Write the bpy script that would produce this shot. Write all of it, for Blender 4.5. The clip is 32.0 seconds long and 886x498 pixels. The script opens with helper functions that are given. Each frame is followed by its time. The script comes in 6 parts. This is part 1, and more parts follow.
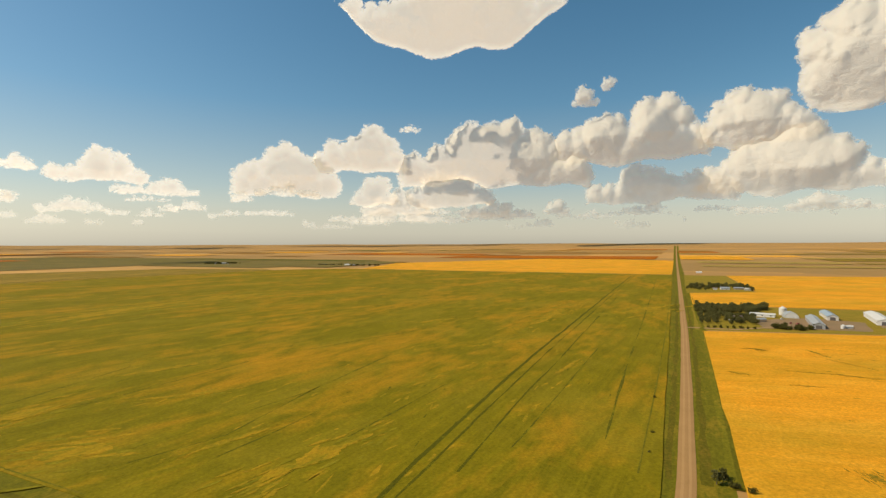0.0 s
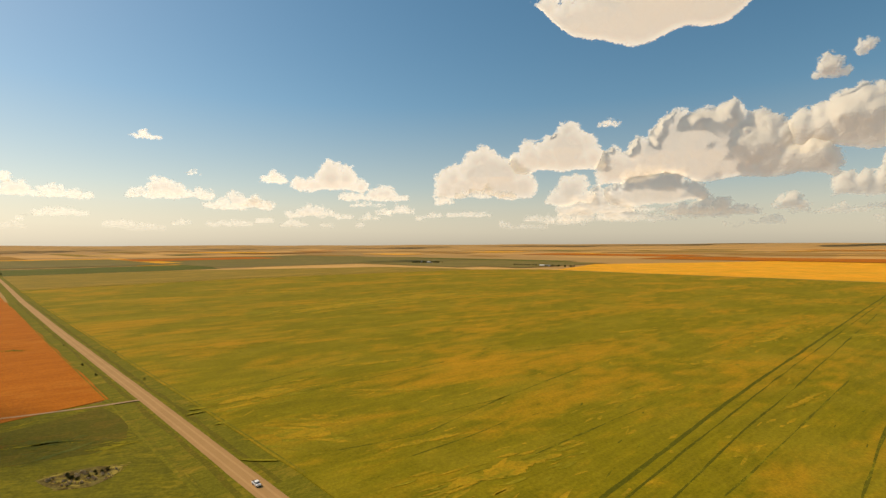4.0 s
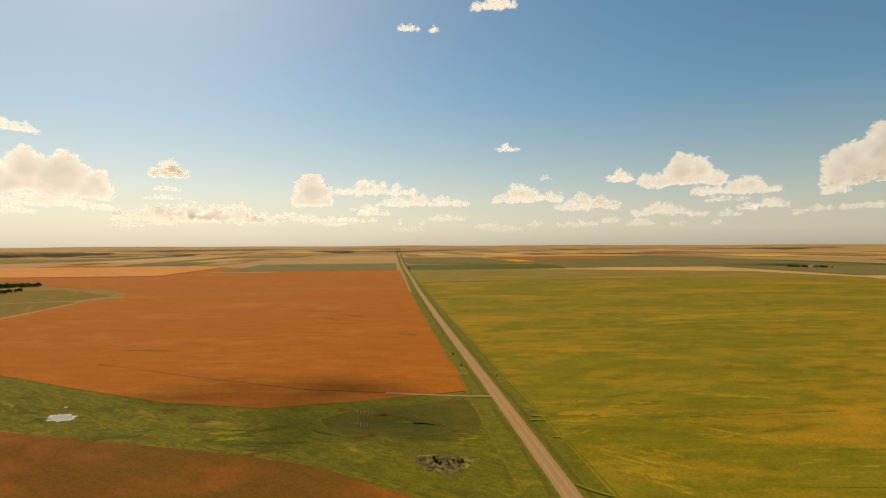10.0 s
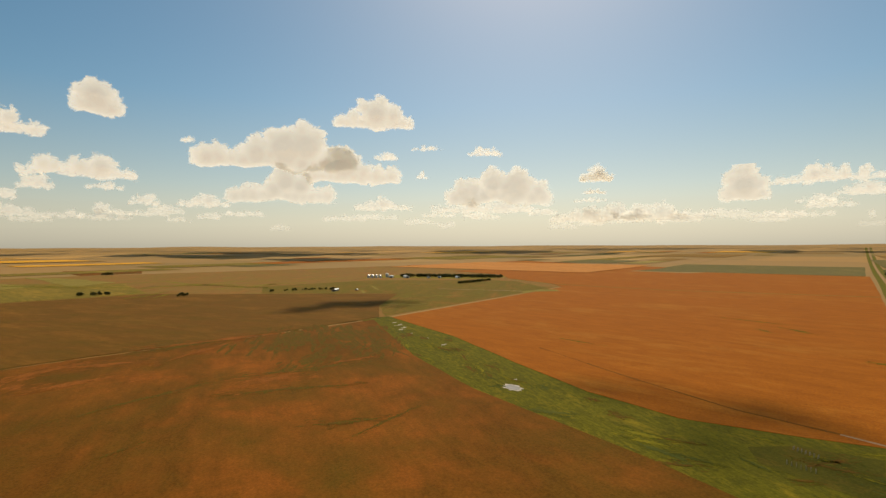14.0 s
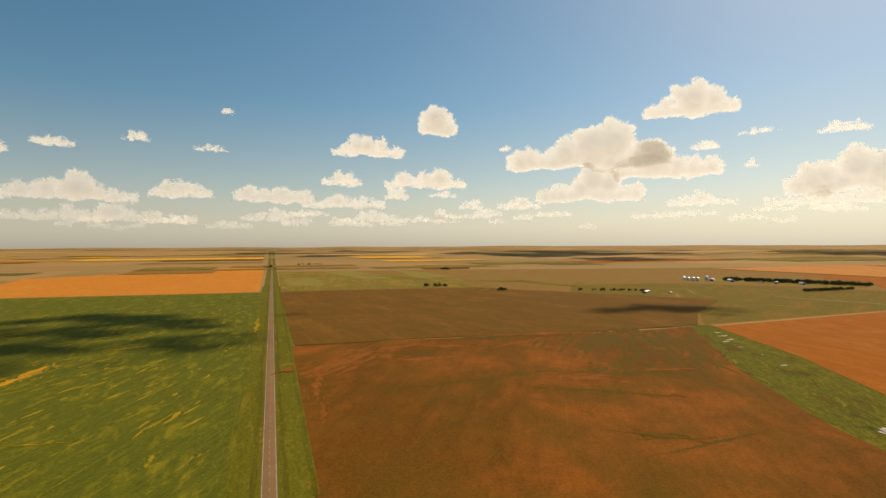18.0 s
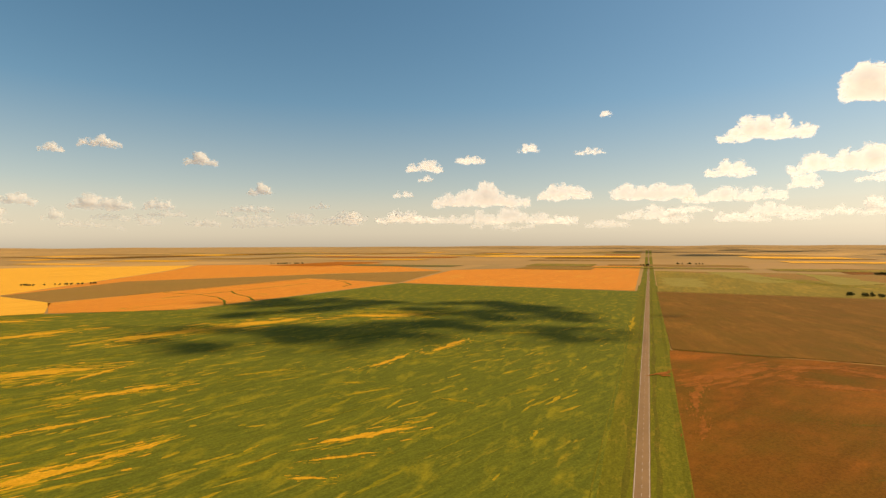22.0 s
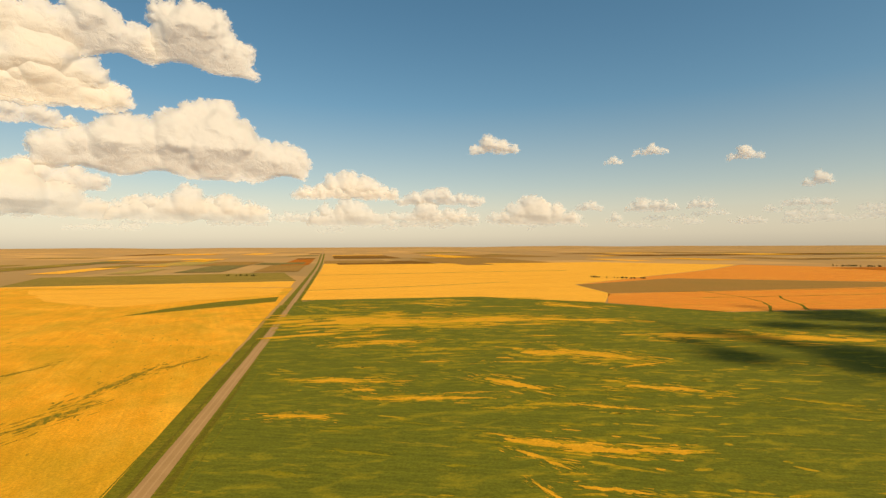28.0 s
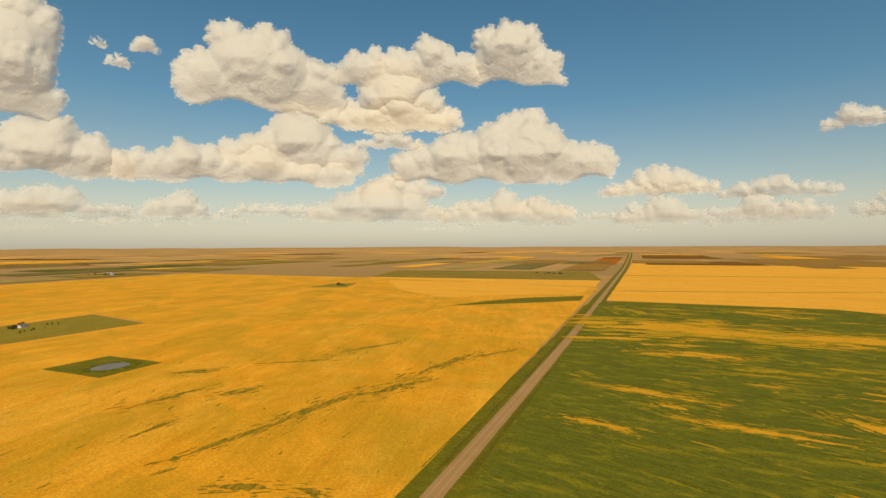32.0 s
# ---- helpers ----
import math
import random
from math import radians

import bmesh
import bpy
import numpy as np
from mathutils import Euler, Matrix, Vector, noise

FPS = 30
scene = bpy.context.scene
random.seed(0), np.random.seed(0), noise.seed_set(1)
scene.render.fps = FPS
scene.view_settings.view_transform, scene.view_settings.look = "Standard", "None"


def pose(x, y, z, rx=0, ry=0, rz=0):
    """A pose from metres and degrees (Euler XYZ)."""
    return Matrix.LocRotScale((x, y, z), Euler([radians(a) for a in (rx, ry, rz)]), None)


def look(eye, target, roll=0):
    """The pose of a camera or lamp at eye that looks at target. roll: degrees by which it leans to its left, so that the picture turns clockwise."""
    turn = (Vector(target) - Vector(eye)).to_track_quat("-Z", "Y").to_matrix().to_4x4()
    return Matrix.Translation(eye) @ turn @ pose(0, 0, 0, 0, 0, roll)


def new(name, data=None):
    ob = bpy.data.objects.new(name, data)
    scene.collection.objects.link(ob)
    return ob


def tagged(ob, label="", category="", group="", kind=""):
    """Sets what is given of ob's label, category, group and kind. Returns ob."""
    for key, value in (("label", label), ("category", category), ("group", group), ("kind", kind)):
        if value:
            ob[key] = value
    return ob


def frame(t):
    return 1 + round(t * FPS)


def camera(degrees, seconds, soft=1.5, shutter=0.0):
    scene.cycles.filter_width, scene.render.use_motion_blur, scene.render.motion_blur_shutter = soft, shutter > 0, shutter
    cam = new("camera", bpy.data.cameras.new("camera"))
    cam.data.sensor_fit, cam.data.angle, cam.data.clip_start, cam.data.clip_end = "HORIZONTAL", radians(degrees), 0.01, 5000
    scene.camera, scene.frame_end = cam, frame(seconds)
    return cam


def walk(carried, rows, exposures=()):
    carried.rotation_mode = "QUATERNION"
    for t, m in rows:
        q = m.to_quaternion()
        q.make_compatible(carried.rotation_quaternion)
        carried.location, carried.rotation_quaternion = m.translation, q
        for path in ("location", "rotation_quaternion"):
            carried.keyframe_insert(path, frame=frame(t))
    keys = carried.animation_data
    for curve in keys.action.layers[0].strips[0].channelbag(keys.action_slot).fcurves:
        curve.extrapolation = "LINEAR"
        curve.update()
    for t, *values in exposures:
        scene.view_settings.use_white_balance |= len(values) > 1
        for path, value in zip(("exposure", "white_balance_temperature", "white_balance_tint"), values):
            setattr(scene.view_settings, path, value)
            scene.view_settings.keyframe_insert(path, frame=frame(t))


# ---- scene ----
cam = camera(81.61, 32.0, soft=1.4)

# seconds, heading to the left of north, for a drone that climbs and drifts slowly while it turns
TURN = ((0, 24.34), (0.5, 26.70), (1, 29.10), (1.5, 31.62), (2, 34.43), (2.5, 37.25), (3, 40.19), (3.5, 43.08), (5.5, 54.22), (6, 56.86), (6.5,
        59.50), (7, 62.07), (7.5, 64.65), (8, 67.21), (8.5, 69.84), (9, 72.99), (9.5, 77.45), (10, 83.20), (10.5, 90.43), (11, 97.75), (11.5, 104.67),
        (12, 111.28), (12.5, 117.20), (13, 121.88), (13.5, 125.04), (15.5, 138.18), (16, 142.51), (16.5, 147.15), (17, 152.00), (17.5, 156.44), (18,
        161.20), (18.5, 165.87), (19, 170.62), (19.5, 175.55), (20, 180.71), (20.5, 186.20), (21, 191.35), (21.5, 196.64), (22, 201.52), (22.5,
        206.12), (23, 211.19), (23.5, 216.20), (24, 221.35), (24.5, 226.36), (25, 231.44), (25.5, 236.73), (27.5, 253.42), (28, 257.28), (28.5,
        261.23), (29, 265.39), (29.5, 269.74), (30, 274.09), (30.5, 278.46), (31, 282.90), (31.5, 287.30), (32, 290.58))
# seconds, and where the drone hovers
DRIFT = ((0, 0.0, 0.0, 91.7), (2, 0.1, 2.7, 94.6), (4, -0.5, 6.9, 97.8), (6, -3.4, 12.7, 101.4), (8, -9.0, 15.9, 103.9), (10, -13.5, 17.9, 107.2),
        (12, -14.9, 19.9, 111.0), (14, -11.9, 21.2, 111.2), (16, -8.5, 21.2, 112.9), (18, -7.9, 19.7, 113.7), (20, -9.3, 18.7, 112.9), (22, -9.3,
        15.7, 113.2), (24, -7.9, 11.3, 114.8), (26, -5.1, 6.5, 116.0), (28, 0.5, 2.4, 117.4), (30, 7.9, -0.0, 119.1), (32, 13.7, -0.5, 118.6))


def stance(t, heading):
    x, y, z = (float(np.interp(t, [d[0] for d in DRIFT], [d[k] for d in DRIFT])) for k in (1, 2, 3))
    return pose(x, y, z, 0, 0, heading) @ pose(0, 0, 0, 90 - 0.403) @ pose(0, 0, 0, 0, 0, -0.248)


walk(cam, [(t, stance(t, a)) for t, a in TURN],
     exposures=((0, -0.05, 7250, 11), (6, -0.04, 7900, 15), (10, -0.26, 7700, 12), (13, -0.42, 7450, 9), (16, -0.4, 7550, 11), (19, -0.18, 7650, 12), (22, 0.08, 8300, 17), (25, 0.17, 8800, 20), (28, 0.03, 8150, 14), (32, -0.24, 7650, 10)))

# ---------------------------------------------------------------- light
SUN_AZ, SUN_EL = 117.0, 45.0        # degrees left of north, and above the horizon
sky_world = bpy.data.worlds.new("prairie_sky")
scene.world = sky_world
sky_world.use_nodes = True
wn = sky_world.node_tree
wn.nodes.clear()
w_out = wn.nodes.new("ShaderNodeOutputWorld")
w_bg = wn.nodes.new("ShaderNodeBackground")
w_sky = wn.nodes.new("ShaderNodeTexSky")
w_sky.sky_type = "NISHITA"
w_sky.sun_disc = False
w_sky.sun_elevation = radians(SUN_EL)
w_sky.sun_rotation = radians(-SUN_AZ)
w_sky.altitude, w_sky.air_density, w_sky.dust_density, w_sky.ozone_density = 600, 1.0, 1.15, 1.0
w_bg.inputs["Strength"].default_value = 0.114
w_hue = wn.nodes.new("ShaderNodeHueSaturation")
w_hue.inputs["Saturation"].default_value = 1.31
w_hue.inputs["Hue"].default_value = 0.486
wn.links.new(w_sky.outputs[0], w_hue.inputs["Color"])
w_way = wn.nodes.new("ShaderNodeTexCoord")
w_sep = wn.nodes.new("ShaderNodeSeparateXYZ")
w_low = wn.nodes.new("ShaderNodeValToRGB")
w_mix = wn.nodes.new("ShaderNodeMix")
w_mix.data_type = "RGBA"
for e, (at, c) in zip((w_low.color_ramp.elements[0], w_low.color_ramp.elements.new(0.045), w_low.color_ramp.elements.new(0.11), w_low.color_ramp.elements[3]),
                      ((0.0, 0.95), (0.045, 0.75), (0.11, 0.35), (0.26, 0.0))):
    e.position, e.color = at, (c, c, c, 1)
w_grey = wn.nodes.new("ShaderNodeRGBToBW")
w_dust = wn.nodes.new("ShaderNodeMix")
w_dust.data_type, w_dust.blend_type = "RGBA", "MULTIPLY"
w_dust.inputs[0].default_value = 1.0
w_dust.inputs[7].default_value = (1.06, 1.07, 0.95, 1)       # dusty pale air low over the plain
wn.links.new(w_way.outputs["Generated"], w_sep.inputs[0])
wn.links.new(w_sep.outputs[2], w_low.inputs[0])
wn.links.new(w_low.outputs[0], w_mix.inputs[0])
wn.links.new(w_hue.outputs[0], w_grey.inputs[0])
w_even, w_gain = wn.nodes.new("ShaderNodeMath"), wn.nodes.new("ShaderNodeMath")
w_even.operation, w_gain.operation = "POWER", "MULTIPLY"
w_even.inputs[1].default_value, w_gain.inputs[1].default_value = 0.6, 1.85
wn.links.new(w_grey.outputs[0], w_even.inputs[0])
wn.links.new(w_even.outputs[0], w_gain.inputs[0])
wn.links.new(w_gain.outputs[0], w_dust.inputs[6])
wn.links.new(w_hue.outputs[0], w_mix.inputs[6])
wn.links.new(w_dust.outputs[2], w_mix.inputs[7])
wn.links.new(w_mix.outputs[2], w_bg.inputs[0])
wn.links.new(w_bg.outputs[0], w_out.inputs[0])
sun_data = bpy.data.lights.new("sun", "SUN")
sun_data.energy, sun_data.angle, sun_data.color = 4.2, radians(0.55), (1.0, 0.93, 0.80)
sun = new("sun", sun_data)
sun_way = Vector((-math.sin(radians(SUN_AZ)) * math.cos(radians(SUN_EL)), math.cos(radians(SUN_AZ)) * math.cos(radians(SUN_EL)), math.sin(radians(SUN_EL))))
sun.matrix_world = look(sun_way * 900, (0, 0, 0))


# ---------------------------------------------------------------- materials
class Mat:
    """A small builder for node materials."""

    def __init__(self, name, rough=0.9, spec=0.25):
        self.m = bpy.data.materials.new(name)
        self.m.use_nodes = True
        self.t = self.m.node_tree
        self.b = self.t.nodes["Principled BSDF"]
        self.b.inputs["Roughness"].default_value = rough
        self.b.inputs["Specular IOR Level"].default_value = spec

    def node(self, kind, **values):
        n = self.t.nodes.new(kind)
        for key, v in values.items():
            n.inputs[key.replace("_", " ")].default_value = v
        return n

    def link(self, a, b):
        self.t.links.new(a, b)

    def coords(self, scale=(1, 1, 1), turn=0.0, kind="Object"):
        """Coordinates turned so that their x runs along that direction, then scaled."""
        v = self.node("ShaderNodeTexCoord").outputs[kind]
        if turn:
            r = self.node("ShaderNodeMapping")
            r.inputs["Rotation"].default_value = (0, 0, radians(-turn))
            self.link(v, r.inputs["Vector"])
            v = r.outputs[0]
        mp = self.node("ShaderNodeMapping")
        mp.inputs["Scale"].default_value = scale
        self.link(v, mp.inputs["Vector"])
        return mp.outputs[0]

    def noise(self, vec, scale, detail=5.0, rough=0.55, distort=0.0):
        n = self.node("ShaderNodeTexNoise", Scale=scale, Detail=detail, Roughness=rough, Distortion=distort)
        self.link(vec, n.inputs["Vector"])
        return n.outputs["Fac"]

    def puffs(self, vec, scale, detail=4.0, rough=0.55):
        n = self.t.nodes.new("ShaderNodeTexVoronoi")
        n.feature = "SMOOTH_F1"
        n.normalize = True
        for key, value in (("Scale", scale), ("Detail", detail), ("Roughness", rough), ("Smoothness", 0.35)):
            n.inputs[key].default_value = value
        self.link(vec, n.inputs["Vector"])
        return self.math("SUBTRACT", 1.0, n.outputs["Distance"])

    def ramp(self, fac, stops):
        r = self.node("ShaderNodeValToRGB")
        els = r.color_ramp.elements
        while len(els) < len(stops):
            els.new(0.5)
        for e, (p, c) in zip(els, stops):
            e.position, e.color = p, (*c, 1) if len(c) == 3 else c
        self.link(fac, r.inputs[0])
        return r.outputs[0]

    def mask(self, fac, lo, hi):
        return self.ramp(fac, ((lo, (0, 0, 0)), (hi, (1, 1, 1))))

    def mix(self, fac, a, b, how="MIX"):
        m = self.node("ShaderNodeMix")
        m.data_type, m.blend_type = "RGBA", how
        for sock, v in ((m.inputs[0], fac), (m.inputs[6], a), (m.inputs[7], b)):
            if isinstance(v, (int, float)):
                sock.default_value = v
            elif isinstance(v, tuple):
                sock.default_value = (*v, 1)
            else:
                self.link(v, sock)
        return m.outputs[2]

    def math(self, how, a, b=0.0):
        m = self.node("ShaderNodeMath")
        m.operation = how
        for sock, v in ((m.inputs[0], a), (m.inputs[1], b)):
            if isinstance(v, (int, float)):
                sock.default_value = v
            else:
                self.link(v, sock)
        return m.outputs[0]

    def bump(self, fac, strength=0.4, dist=0.2):
        n = self.node("ShaderNodeBump", Strength=strength, Distance=dist)
        self.link(fac, n.inputs["Height"])
        self.link(n.outputs[0], self.b.inputs["Normal"])

    def done(self, colour):
        if isinstance(colour, tuple):
            self.b.inputs["Base Color"].default_value = (*colour, 1)
        else:
            self.link(colour, self.b.inputs["Base Color"])
        return self.m


def crop_material(name, base, dark, light, patch, patch_at=0.62, soft=0.06, turn=0.0, stretch=3.0, patch_scale=0.006, row=0.4,
                  second=None, second_at=0.6, rowmix=0.5, lush=None):
    """Standing crop: mottled base, ripe or bare patches drawn out along the rows, drill rows and fine grain."""
    k = Mat(name, 0.95, 0.1 if name.startswith("far_") else 0.05)
    v = k.coords((1, stretch, 1), turn)
    big = k.noise(v, patch_scale, 6, 0.6, 0.6)
    mid = k.noise(v, patch_scale * 6, 6, 0.65, 0.4)
    fine = k.noise(k.coords((1, 1, 1), turn), 0.7, 6, 0.7)
    rows = k.noise(k.coords((0.05, 1, 1), turn), row, 4, 0.7, 0.3)
    col = k.mix(k.mask(mid, 0.35, 0.66), dark, base)
    col = k.mix(k.math("MULTIPLY", k.mask(rows, 0.45, 0.68), rowmix), col, light)
    joined = k.math("ADD", k.math("MULTIPLY", big, 0.62), k.math("MULTIPLY", mid, 0.38))
    col = k.mix(k.mask(joined, patch_at - soft, patch_at + soft), col, patch)
    if second:
        other = k.noise(k.coords((1, stretch * 0.6, 1), turn + 17), patch_scale * 2.3, 7, 0.65, 0.5)
        col = k.mix(k.mask(other, second_at - soft * 1.5, second_at + soft * 1.5), col, second)
    if lush:        # the stand is thicker and greener towards one side
        tone, axis, start, end = lush
        side, span = k.node("ShaderNodeSeparateXYZ"), k.node("ShaderNodeMapRange")
        k.link(k.node("ShaderNodeTexCoord").outputs["Object"], side.inputs[0])
        span.inputs["From Min"].default_value, span.inputs["From Max"].default_value = start, end
        k.link(side.outputs[axis], span.inputs["Value"])
        col = k.mix(k.math("MULTIPLY", span.outputs[0], k.mask(mid, 0.74, 0.52)), col, tone)
    drill = k.noise(k.coords((0.03, 1, 1), turn), row * 0.3, 5, 0.75, 0.2)
    col = k.mix(1.0, col, k.ramp(drill, ((0.32, (0.92, 0.92, 0.92)), (0.68, (1.07, 1.07, 1.07)))), "MULTIPLY")
    grain = k.ramp(fine, ((0.25, (0.62, 0.62, 0.62)), (0.75, (1.3, 1.3, 1.3))))
    col = k.mix(1.0, col, grain, "MULTIPLY")
    k.bump(fine, 0.6, 0.3)
    return k.done(col)


M = {}
M["canola_green"] = crop_material("canola_green", (0.208, 0.162, 0.006), (0.152, 0.124, 0.005), (0.262, 0.190, 0.008), (0.43, 0.21, 0.012), 0.56, 0.09, 86, 2.4, 0.0045,
                                  second=(0.25, 0.185, 0.012), second_at=0.62, lush=((0.225, 0.252, 0.008), 0, -460.0, -90.0))
M["pea_green"] = crop_material("pea_green", (0.134, 0.132, 0.012), (0.092, 0.097, 0.010), (0.185, 0.168, 0.013), (0.42, 0.260, 0.016), 0.62, 0.05, 68, 4.2, 0.014,
                               second=(0.235, 0.188, 0.013), second_at=0.59, rowmix=0.45, lush=((0.070, 0.112, 0.007), 1, -420.0, -70.0))
M["wheat_gold"] = crop_material("wheat_gold", (0.78, 0.335, 0.022), (0.70, 0.285, 0.017), (0.80, 0.37, 0.03), (0.81, 0.40, 0.045), 0.6, 0.12, 12, 2.4, 0.004,
                                second=(0.42, 0.25, 0.015), second_at=0.60)
M["wheat_pale"] = crop_material("wheat_pale", (0.82, 0.39, 0.045), (0.76, 0.345, 0.035), (0.84, 0.43, 0.055), (0.72, 0.31, 0.026), 0.58, 0.08, 86, 5.0, 0.003)
M["stubble_orange"] = crop_material("stubble_orange", (0.42, 0.122, 0.009), (0.34, 0.096, 0.007), (0.45, 0.140, 0.012), (0.46, 0.175, 0.022), 0.62, 0.1, 82, 2.6, 0.004, rowmix=0.3)
M["fallow_red"] = crop_material("fallow_red", (0.190, 0.066, 0.007), (0.158, 0.060, 0.006), (0.205, 0.070, 0.008), (0.33, 0.098, 0.012), 0.535, 0.10, 60, 1.8, 0.005,
                                second=(0.140, 0.071, 0.007), second_at=0.56, rowmix=0.2)
M["fallow_brown"] = crop_material("fallow_brown", (0.205, 0.086, 0.012), (0.168, 0.074, 0.010), (0.225, 0.094, 0.013), (0.27, 0.115, 0.017), 0.58, 0.10, 100, 3.0, 0.006,
                                  second=(0.145, 0.078, 0.009), second_at=0.57, rowmix=0.3)
M["stubble_red"] = crop_material("stubble_red", (0.68, 0.232, 0.030), (0.60, 0.195, 0.024), (0.72, 0.262, 0.034), (0.66, 0.30, 0.045), 0.62, 0.1, 86, 3.0, 0.004)
M["olive_field"] = crop_material("olive_field", (0.25, 0.165, 0.024), (0.185, 0.135, 0.020), (0.29, 0.185, 0.026), (0.38, 0.225, 0.036), 0.58, 0.1, 86, 4.0, 0.004)
M["ditch_grass"] = crop_material("ditch_grass", (0.132, 0.108, 0.009), (0.098, 0.085, 0.008), (0.15, 0.12, 0.010), (0.19, 0.125, 0.014), 0.58, 0.08, 90, 2.0, 0.05, rowmix=0.3)
M["far_olive"] = crop_material("far_olive", (0.175, 0.130, 0.028), (0.140, 0.110, 0.024), (0.20, 0.14, 0.03), (0.25, 0.165, 0.04), 0.58, 0.1, 30, 3.0, 0.003, second=(0.145, 0.12, 0.028), second_at=0.57)
M["tan_gold"] = crop_material("tan_gold", (0.64, 0.255, 0.060), (0.58, 0.225, 0.05), (0.68, 0.28, 0.07), (0.52, 0.19, 0.04), 0.57, 0.1, 60, 3.0, 0.004)
M["far_gold"] = crop_material("far_gold", (0.40, 0.265, 0.055), (0.32, 0.22, 0.046), (0.44, 0.29, 0.06), (0.26, 0.19, 0.045), 0.57, 0.1, 86, 4.0, 0.003)
M["tan_stubble"] = crop_material("tan_stubble", (0.33, 0.165, 0.035), (0.28, 0.145, 0.03), (0.36, 0.18, 0.04), (0.25, 0.15, 0.03), 0.57, 0.1, 60, 3.0, 0.004, rowmix=0.3)
M["dark_green"] = crop_material("dark_green", (0.10, 0.105, 0.016), (0.075, 0.085, 0.013), (0.12, 0.12, 0.018), (0.17, 0.14, 0.022), 0.6, 0.1, 86, 4.0, 0.004)
M["lush_grass"] = crop_material("lush_grass", (0.175, 0.142, 0.009), (0.096, 0.087, 0.007), (0.21, 0.175, 0.010), (0.25, 0.175, 0.013), 0.60, 0.07, 55, 2.6, 0.022,
                                second=(0.090, 0.082, 0.008), second_at=0.62, rowmix=0.3)
M["verge_grass"] = crop_material("verge_grass", (0.165, 0.140, 0.010), (0.115, 0.104, 0.008), (0.20, 0.16, 0.012), (0.27, 0.175, 0.017), 0.60, 0.08, 90, 2.0, 0.03, rowmix=0.3)
M["ripe_patch"] = crop_material("ripe_patch", (0.68, 0.315, 0.020), (0.58, 0.275, 0.016), (0.73, 0.35, 0.03), (0.30, 0.215, 0.010), 0.58, 0.05, 68, 4.0, 0.05)
M["ripening"] = crop_material("ripening", (0.46, 0.265, 0.015), (0.34, 0.22, 0.012), (0.52, 0.29, 0.018), (0.22, 0.18, 0.009), 0.54, 0.06, 86, 3.0, 0.06)
M["yellowing"] = crop_material("yellowing", (0.27, 0.205, 0.012), (0.20, 0.165, 0.010), (0.32, 0.23, 0.014), (0.16, 0.145, 0.008), 0.54, 0.08, 68, 3.0, 0.08)
M["soft_gold"] = crop_material("soft_gold", (0.42, 0.235, 0.013), (0.31, 0.20, 0.011), (0.46, 0.25, 0.016), (0.20, 0.165, 0.009), 0.53, 0.08, 86, 3.0, 0.06)
M["red_pale"] = crop_material("red_pale", (0.34, 0.105, 0.018), (0.26, 0.085, 0.012), (0.38, 0.12, 0.022), (0.22, 0.075, 0.009), 0.54, 0.07, 60, 2.0, 0.06, rowmix=0.3)
M["pasture"] = crop_material("pasture", (0.315, 0.155, 0.040), (0.26, 0.132, 0.032), (0.345, 0.17, 0.046), (0.36, 0.145, 0.036), 0.57, 0.1, 30, 2.4, 0.006,
                             second=(0.25, 0.165, 0.030), second_at=0.57, rowmix=0.3)
M["meadow"] = crop_material("meadow", (0.205, 0.132, 0.017), (0.16, 0.110, 0.013), (0.24, 0.150, 0.020), (0.30, 0.135, 0.024), 0.57, 0.09, 30, 2.4, 0.010,
                            second=(0.185, 0.142, 0.014), second_at=0.60, rowmix=0.3)
M["pale_grass"] = crop_material("pale_grass", (0.33, 0.235, 0.05), (0.26, 0.195, 0.036), (0.38, 0.265, 0.06), (0.22, 0.165, 0.03), 0.56, 0.08, 30, 3.0, 0.02, rowmix=0.3)
M["yard_grass"] = crop_material("yard_grass", (0.27, 0.195, 0.022), (0.215, 0.165, 0.018), (0.31, 0.21, 0.024), (0.32, 0.20, 0.028), 0.58, 0.1, 20, 2.0, 0.02, rowmix=0.3)
M["pressed_crop"] = crop_material("pressed_crop", (0.090, 0.084, 0.005), (0.074, 0.072, 0.005), (0.105, 0.094, 0.006), (0.17, 0.15, 0.008), 0.58, 0.05, 86, 3.0, 0.10)
M["dull_weed"] = crop_material("dull_weed", (0.135, 0.088, 0.009), (0.11, 0.078, 0.008), (0.15, 0.095, 0.010), (0.17, 0.07, 0.009), 0.52, 0.08, 60, 2.5, 0.08)
M["crop_shade"] = crop_material("crop_shade", (0.105, 0.096, 0.006), (0.085, 0.08, 0.006), (0.12, 0.105, 0.007), (0.20, 0.17, 0.008), 0.54, 0.05, 86, 3.0, 0.08)

M["hollow_soil"] = crop_material("hollow_soil", (0.105, 0.066, 0.018), (0.07, 0.046, 0.012), (0.14, 0.09, 0.026), (0.20, 0.16, 0.04), 0.54, 0.1, 30, 1.5, 0.12, rowmix=0.3)
M["rushes"] = crop_material("rushes", (0.112, 0.094, 0.009), (0.088, 0.078, 0.007), (0.13, 0.106, 0.010), (0.16, 0.10, 0.012), 0.58, 0.08, 70, 2.0, 0.03, rowmix=0.3)


